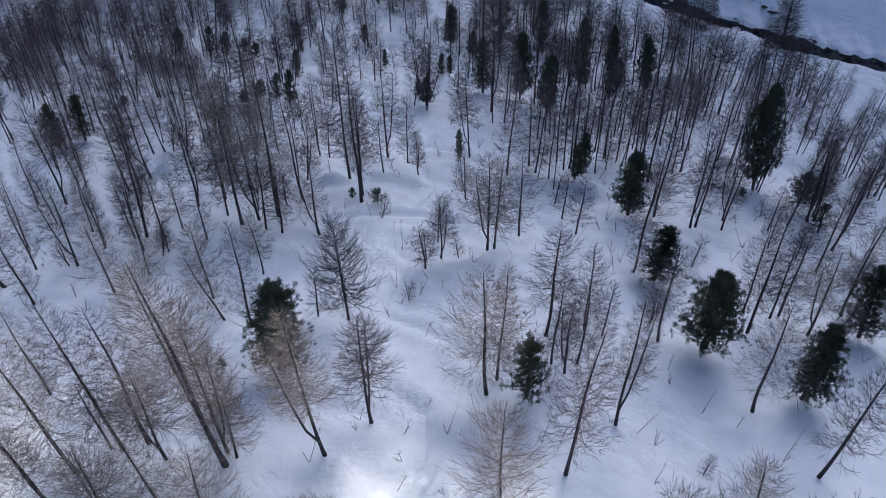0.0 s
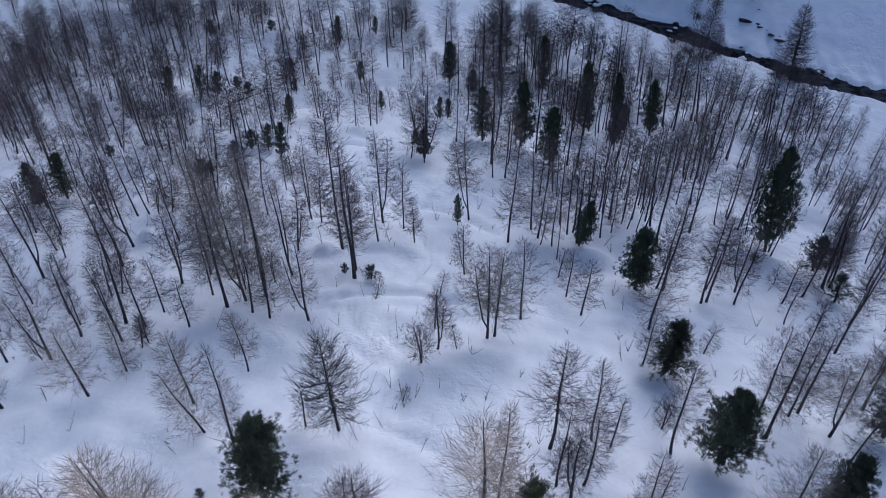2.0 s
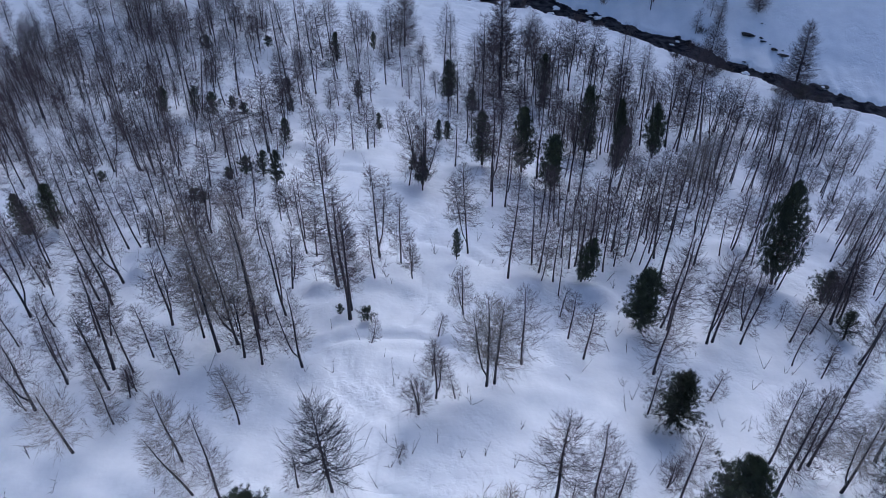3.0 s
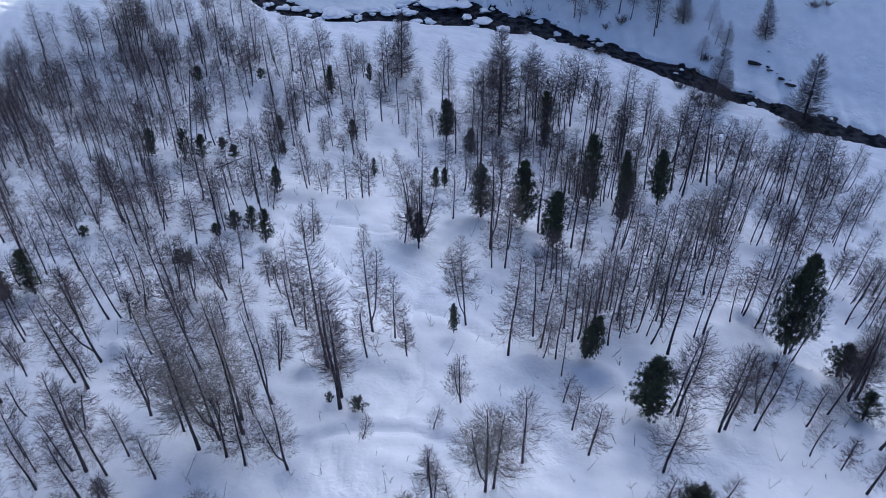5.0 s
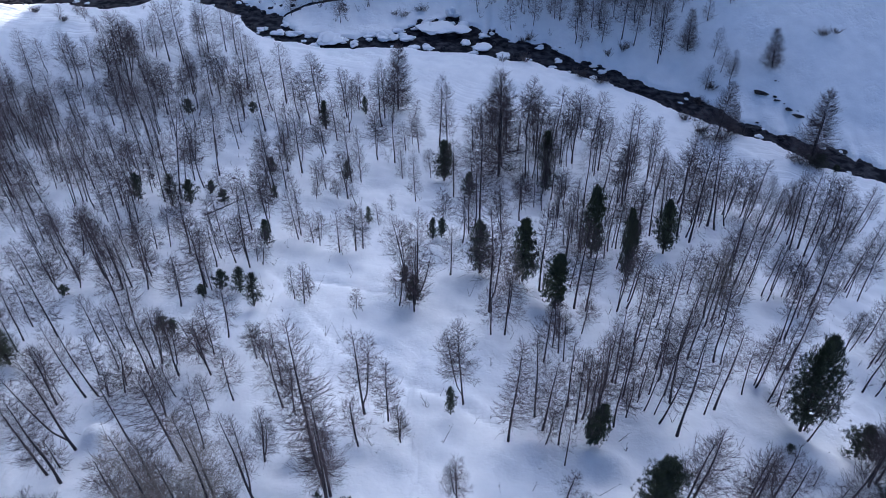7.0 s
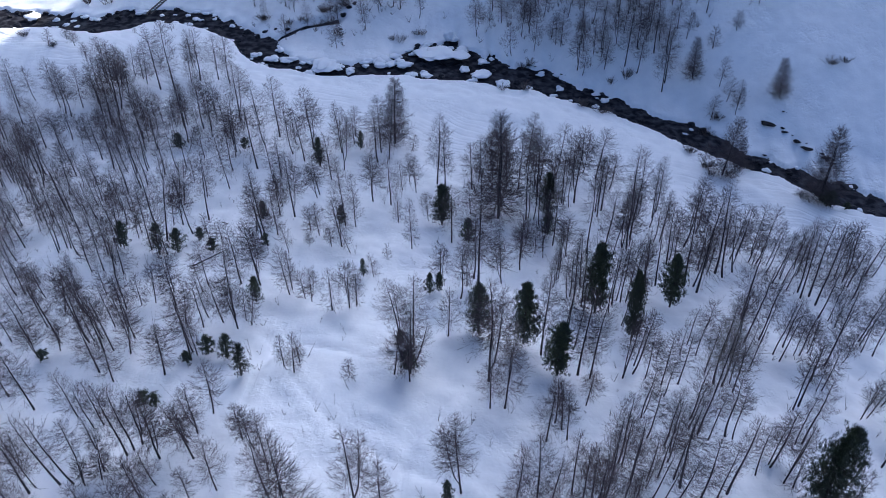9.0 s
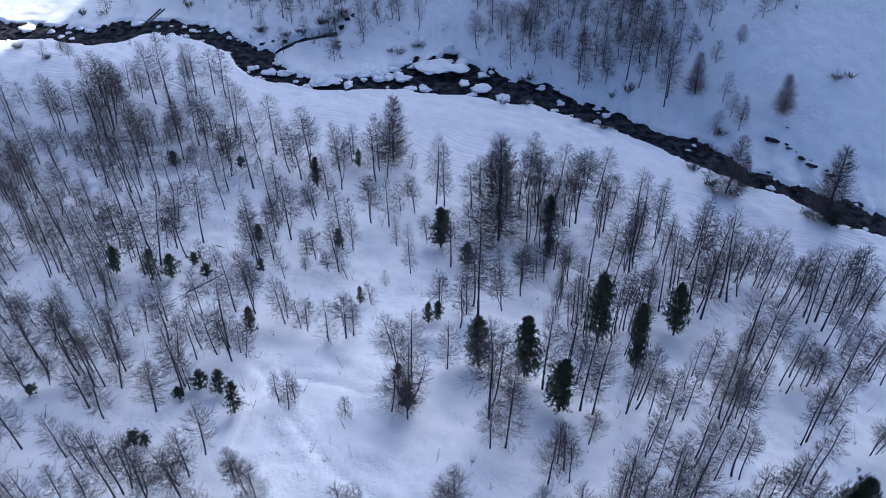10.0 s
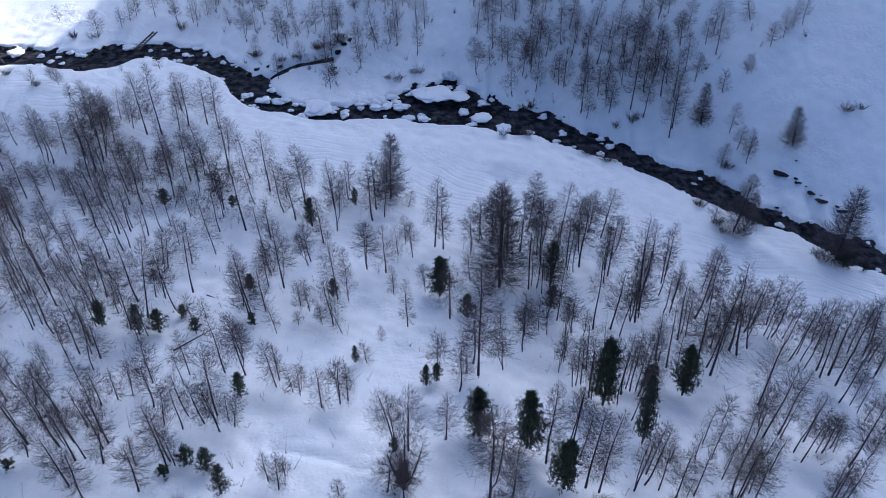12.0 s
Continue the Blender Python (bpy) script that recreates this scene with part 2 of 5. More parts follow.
def snow_height(x, y):
    x, y = np.asarray(x, float), np.asarray(y, float)
    z = ground(x, y)
    near, far = banks(x)
    dry = ease((near - y) / 5) + ease((y - far) / 5)
    off = near - y
    bench = 1 - 0.75 * ease((off - 4) / 6) * ease((40 - off) / 12)
    z = z + dry * bench * (1 - 0.6 * ease((y - far) / 8)) * (0.13 * lattice(x, y, 7.3, 1) + 0.22 * lattice(x, y + 0.3 * x, 3.1, 2) + 0.19 * lattice(x + 0.4 * y, y, 1.6, 5) - 0.22 * np.abs(lattice(x - 0.3 * y, 0.6 * y + 0.2 * x, 2.3, 12)) ** 0.6 - 0.20 * np.abs(lattice(x * 0.6 + y, y - 0.5 * x, 4.2, 9)) ** 0.7)
    z = z + ease((y - far) / 10) * 0.2 * lattice(x, y, 9.0, 8)
    for mx, my, r, h in MOUNDS:
        q = ((x - mx) ** 2 + (y - my) ** 2) / (r * r)
        z = z + h * np.exp(-q ** 1.5)
    for half, deep, way in TRACKS:
        d = near_way(x, y, way)
        z = z - deep * np.exp(-(d / half) ** 2) + 0.4 * deep * np.exp(-((d - 2 * half) / half) ** 2)
    z = z - 1.3 * np.exp(-((near_way(x, y, SIDE_WAY) + 0.5 * lattice(x, y, 1.7, 61)) / 1.35) ** 4)
    road = y - np.interp(x, ROAD_X, ROAD_Y)
    for k, deep in ((-2.6, 0.10), (-1.0, 0.16), (0.6, 0.16), (3.3, 0.10), (6.1, 0.08), (9.0, 0.07), (13.0, 0.06)):
        z = z - deep * (0.5 + 0.5 * lattice(x, 0 * x, 9.0, 40 + k)) * np.exp(-((road - k - 0.7 * lattice(x, y, 14, 11 + k)) / 0.55) ** 2)
    return z


def axis(low, high, step, reach):
    """Even steps across the place, then ever wider ones out to the horizon."""
    inner = list(np.arange(low, high + step, step))
    w, a, b = step, [low], [inner[-1]]
    while a[-1] > -reach:
        w *= 1.25
        a.append(a[-1] - w)
        b.append(b[-1] + w)
    return np.array(a[:0:-1] + inner + b[1:])


def sheet(name, xs, ys, height, material):
    gx, gy = np.meshgrid(xs, ys)
    gz = height(gx, gy)
    w, h = len(xs), len(ys)
    k = np.arange(w * h).reshape(h, w)
    quads = np.stack([k[:-1, :-1], k[:-1, 1:], k[1:, 1:], k[1:, :-1]], -1).reshape(-1, 4)
    mesh = bpy.data.meshes.new(name)
    mesh.vertices.add(w * h)
    mesh.vertices.foreach_set("co", np.stack([gx, gy, gz], -1).ravel())
    mesh.loops.add(quads.size)
    mesh.loops.foreach_set("vertex_index", quads.ravel())
    mesh.polygons.add(len(quads))
    mesh.polygons.foreach_set("loop_start", np.arange(0, quads.size, 4))
    mesh.polygons.foreach_set("loop_total", np.full(len(quads), 4))
    mesh.polygons.foreach_set("use_smooth", np.ones(len(quads), bool))
    mesh.update(calc_edges=True)
    mesh.materials.append(material)
    return new(name, mesh)


land = sheet("ground", axis(-116, 96, 0.68, 1800), axis(14, 232, 0.55, 1800), snow_height, SNOW)
flat = np.empty(len(land.data.vertices) * 3)
land.data.vertices.foreach_get("co", flat)
px, py = flat[0::3], flat[1::3]
# how far each spot lies across the ski road, and from the nearest foot track
for label, values in (("across", py - np.interp(px, ROAD_X, ROAD_Y)), ("foot", np.minimum.reduce([near_way(px, py, way) for _, _, way in TRACKS]))):
    land.data.attributes.new(label, "FLOAT", "POINT").data.foreach_set("value", values)
tagged(land,
       "snow-covered mountainside with old ski tracks down to a stream", "snow ground", kind="structure")


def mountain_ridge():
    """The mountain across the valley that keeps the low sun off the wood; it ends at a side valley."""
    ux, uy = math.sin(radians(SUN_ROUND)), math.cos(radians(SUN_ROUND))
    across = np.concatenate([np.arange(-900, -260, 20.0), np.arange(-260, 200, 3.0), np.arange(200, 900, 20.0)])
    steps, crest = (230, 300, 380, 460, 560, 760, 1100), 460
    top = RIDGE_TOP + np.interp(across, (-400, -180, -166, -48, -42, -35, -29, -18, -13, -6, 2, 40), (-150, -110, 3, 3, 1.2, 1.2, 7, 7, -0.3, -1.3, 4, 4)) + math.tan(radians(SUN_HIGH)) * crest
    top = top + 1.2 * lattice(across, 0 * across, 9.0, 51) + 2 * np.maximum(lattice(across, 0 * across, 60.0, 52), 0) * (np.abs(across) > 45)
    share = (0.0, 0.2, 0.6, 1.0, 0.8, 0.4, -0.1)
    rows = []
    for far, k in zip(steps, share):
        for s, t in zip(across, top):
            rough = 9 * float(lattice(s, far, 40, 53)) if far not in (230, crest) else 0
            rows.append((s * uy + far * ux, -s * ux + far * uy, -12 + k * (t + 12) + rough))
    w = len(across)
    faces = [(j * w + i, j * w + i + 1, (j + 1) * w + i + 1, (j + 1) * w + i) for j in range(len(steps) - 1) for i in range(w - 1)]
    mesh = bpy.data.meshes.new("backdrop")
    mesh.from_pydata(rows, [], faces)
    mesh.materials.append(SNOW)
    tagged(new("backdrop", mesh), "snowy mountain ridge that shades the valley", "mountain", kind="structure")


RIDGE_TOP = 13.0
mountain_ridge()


def stream():
    xs = np.arange(-170, 140, 1.0)
    near, far = banks(xs)
    rows, across = [], np.linspace(0, 1, 9)
    for x, a, b in zip(xs, near, far):
        rows += [(x, a - 0.8 + (b - a + 1.6) * t, float(water_level(x)) - 0.12) for t in across]
    k = len(across)
    faces = [(i * k + j, (i + 1) * k + j, (i + 1) * k + j + 1, i * k + j + 1) for i in range(len(xs) - 1) for j in range(k - 1)]
    mesh = bpy.data.meshes.new("water")
    mesh.from_pydata(rows, [], faces)
    mesh.materials.append(WATER)
    for p in mesh.polygons:
        p.use_smooth = True
    tagged(new("water", mesh), "dark shallow mountain stream running between snowy banks", "stream", kind="structure")



def side_channel():
    rows, half = [], 1.6
    way = [Vector(p) for p in SIDE_WAY]
    spots = [way[i].lerp(way[i + 1], k / 6) for i in range(len(way) - 1) for k in range(6)] + [way[-1]]
    for i, p in enumerate(spots):
        d = (spots[min(i + 1, len(spots) - 1)] - spots[max(i - 1, 0)]).normalized()
        z = float(snow_height(np.array([p.x]), np.array([p.y]))[0]) + 0.35
        rows += [(p.x - d.y * w, p.y + d.x * w, z) for w in (-half, 0, half)]
    faces = [(3 * i + j, 3 * i + j + 1, 3 * i + j + 4, 3 * i + j + 3) for i in range(len(spots) - 1) for j in range(2)]
    mesh = bpy.data.meshes.new("water")
    mesh.from_pydata(rows, [], faces)
    mesh.materials.append(WATER)
    tagged(new("water", mesh), "dark narrow side channel behind a snowy shelf", "stream", kind="structure")


stream()
side_channel()

# ---- larches ----


class Shape:
    """Gathers tapered tubes and spikes into one mesh."""

    def __init__(self):
        self.v, self.f = [], []

    def tube(self, points, radii, sides):
        base = len(self.v)
        for i, (p, r) in enumerate(zip(points, radii)):
            d = (points[min(i + 1, len(points) - 1)] - points[max(i - 1, 0)]).normalized()
            a = d.orthogonal().normalized()
            b = d.cross(a)
            for k in range(sides):
                w = 2 * math.pi * k / sides
                self.v.append(p + r * (math.cos(w) * a + math.sin(w) * b))
        for i in range(len(points) - 1):
            for k in range(sides):
                q = base + i * sides
                self.f.append((q + k, q + (k + 1) % sides, q + sides + (k + 1) % sides, q + sides + k))

    def spike(self, p, tip, r):
        d = (tip - p).normalized()
        a = d.orthogonal().normalized() * r
        b = d.cross(a)
        base = len(self.v)
        self.v += [p + a, p - 0.5 * a + 0.87 * b, p - 0.5 * a - 0.87 * b, tip]
        self.f += [(base, base + 1, base + 3), (base + 1, base + 2, base + 3), (base + 2, base, base + 3)]

    def fold(self, p, tip, r):
        d = (tip - p).normalized()
        a = d.orthogonal().normalized() * r
        b = d.cross(a)
        base = len(self.v)
        self.v += [p + a + 0.5 * b, p - 0.6 * b, p - a + 0.5 * b, tip]
        self.f += [(base, base + 1, base + 3), (base + 1, base + 2, base + 3)]

    def sliver(self, p, tip, side):
        base = len(self.v)
        self.v += [p + side, p - side, tip]
        self.f.append((base, base + 1, base + 2))

    def mesh(self, name, material, smooth=False):
        m = bpy.data.meshes.new(name)
        m.from_pydata([tuple(p) for p in self.v], [], self.f)
        m.materials.append(material)
        if smooth:
            for p in m.polygons:
                p.use_smooth = True
        return m


def part(name, mesh, parent, label=""):
    ob = new(name, mesh)
    ob.parent = parent
    return tagged(ob, label) if label else ob


def larch(tall, spread, detail, seed, material, bare=0.2, crook=0.0, fork=0, thickset=1.0, close=False, up=0.0):
    """One bare larch: a tapered trunk and a crown of arched limbs, side shoots and fine twigs. detail 0 to 2."""
    rnd = random.Random(seed)
    trunk, crown = Shape(), Shape()
    steps = (6, 8, 12)[detail]
    sway = [rnd.uniform(-1, 1) for _ in range(4)]
    base_r = (0.0063 * tall + 0.022) * (1.0, 1.05, 1.2)[detail]

    def centre(t):
        bend = crook * (math.exp(-t * 9) - 1)
        return Vector((0.006 * tall * (sway[0] * math.sin(3 * t) + sway[1] * math.sin(7 * t)) - bend,
                       0.006 * tall * (sway[2] * math.sin(4 * t) + sway[3] * math.sin(8 * t)), tall * t - (0.3 if t == 0 else 0)))

    def thick(t):
        return base_r * ((1 - t) ** 0.8) * (1 + 0.35 * math.exp(-t * 30)) + 0.012
    trunk.tube([centre(i / steps) for i in range(steps + 1)], [thick(i / steps) for i in range(steps + 1)], (4, 5, 7)[detail])
    stems = [(centre, bare, 1.0)]
    for k in range(fork):
        start = centre(0.12)
        turn = (0.0, 3.3, 1.4, 4.6)[k] if fork > 1 else rnd.choice((0, math.pi))
        aside = rnd.uniform(0.07, 0.13) * tall if fork == 1 else rnd.uniform(0.16, 0.22) * tall
        way_x, way_y = aside * math.cos(turn), aside * math.sin(turn) + 0.02 * tall
        top = rnd.uniform(0.7, 0.8) * tall
        other = lambda t, o=start, wx=way_x, wy=way_y, h=top: o + Vector((wx * t ** 0.5, wy * t ** 0.5, h * t))
        trunk.tube([other(j / 6) for j in range(7)], [0.75 * thick(0.12 + 0.85 * j / 6) for j in range(7)], (3, 4, 6)[detail])
        stems.append((other, bare + 0.05, 0.8 if fork == 1 else 0.6))
    fine, more = (0.0125, 0.0098, 0.0078)[detail], (1.35, 1.1, 1.0)[detail]
    for way, low, share in stems:
        limbs = int(share * thickset * (8 + (10.5, 10.0, 10.5)[detail] * tall * (1 - low)))
        for i in range(limbs):
            t = low + (0.99 - low) * ((i + rnd.random()) / limbs) ** 0.98
            turn = i * 2.4 + rnd.uniform(-0.6, 0.6)
            rank = (1 - t) / (1 - low)
            if close:
                full = 0.05 + 0.95 * math.sin(math.pi * 0.64 * rank ** 1.05)
            else:
                full = min(1.0, (1 - rank) * 5 + 0.5) * (0.06 + 0.94 * rank ** 0.85)
            length = share * spread * tall * full * rnd.uniform(0.55, 1.2) + 0.1
            rise = up - 0.2 + 0.75 * (1 - rank) ** 1.4 + rnd.uniform(-0.15, 0.2)
            out = Vector((math.cos(turn), math.sin(turn), 0))
            origin = way(t)
            sag = (0.14 + 0.2 * rnd.random()) * rank
            pts = []
            for s in (0, 0.4, 0.75, 1.0):
                side = Vector((-out.y, out.x, 0)) * 0.07 * math.sin(s * 5 + i)
                pts.append(origin + length * (out * s + side + Vector((0, 0, rise * s - sag * math.sin(s * math.pi) + 0.2 * s ** 3))))
            r = min(thick(t) * 0.5, 0.006 + (0.008, 0.009, 0.012)[detail] * length)
            if detail == 2:
                for j in range(3):
                    crown.fold(pts[j], pts[j + 1] + 0.15 * (pts[j + 1] - pts[j]), r * (1.0, 0.75, 0.5)[j])
            else:
                crown.fold(pts[0], pts[2], r * (0.9, 1.0)[detail])
                crown.fold(pts[1], pts[3], r * 0.7)
            shoots = max(2, int((5.0, 6.0, 7.5)[detail] * min(1.3, 0.3 + 0.6 * length)))
            for k in range(shoots):
                s = 0.06 + 0.92 * (k + rnd.random()) / shoots
                seg = min(2, int(s * 3))
                a, b = pts[seg], pts[seg + 1]
                p = a.lerp(b, min(1.0, s * 3 - seg))
                along = (b - a).normalized()
                side = Vector((-along.y, along.x, 0)) * (1 if k % 2 else -1)
                d = (along * rnd.uniform(0.5, 1.1) + side * rnd.uniform(0.2, 0.8) + Vector((0, 0, rnd.uniform(-0.45, 0.55)))).normalized()
                reach = more * (length * rnd.uniform(0.22, 0.45) * (1.2 - 0.7 * s) + 0.2)
                tip = p + d * reach
                crown.sliver(p, tip, d.orthogonal().normalized() * fine * 1.3)
                for q in range((2, 3, 3)[detail]):
                    u = rnd.uniform(0.1, 0.95)
                    e = (d + Vector((rnd.uniform(-0.6, 0.6), rnd.uniform(-0.6, 0.6), rnd.uniform(-0.4, 0.5)))).normalized()
                    o = p.lerp(tip, u)
                    crown.sliver(o, o + e * (reach * rnd.uniform(0.55, 1.0) + 0.2 * more), e.cross(Vector((rnd.uniform(-1, 1), rnd.uniform(-1, 1), rnd.uniform(-1, 1)))).normalized() * fine)
    if close:
        for k in range(int(4 + 22 * bare)):
            t = rnd.uniform(0.08, bare + 0.1)
            turn = rnd.uniform(0, 6.28)
            crown.fold(centre(t), centre(t) + Vector((math.cos(turn), math.sin(turn), rnd.uniform(-0.5, 0.15))) * rnd.uniform(0.04, 0.11) * tall, 0.012)
    return trunk.mesh("larch_trunk", BARK, True), crown.mesh("larch_crown", material)


def plant(name, meshes, m, label, category, group):
    """A tree: an Empty at its foot with the trunk and the crown under it."""
    ob = new(name)
    ob.empty_display_size = 0.3
    ob.matrix_basis = m
    part("trunk", meshes[0], ob)
    part("crown", meshes[1], ob)
    return tagged(ob, label, category, group)


def stand(x, y, lean, spin, sx, sz, sink=0.0):
    """The pose of something that grows at (x, y), leans towards +x by so many degrees and is turned and scaled."""
    z = float(snow_height(np.array([x]), np.array([y]))[0]) - sink
    return Matrix.Translation((x, y, z)) @ Matrix.Rotation(radians(lean), 4, "Y") @ Matrix.Rotation(spin, 4, "Z") @ Matrix.Diagonal((sx, sx, sz, 1))


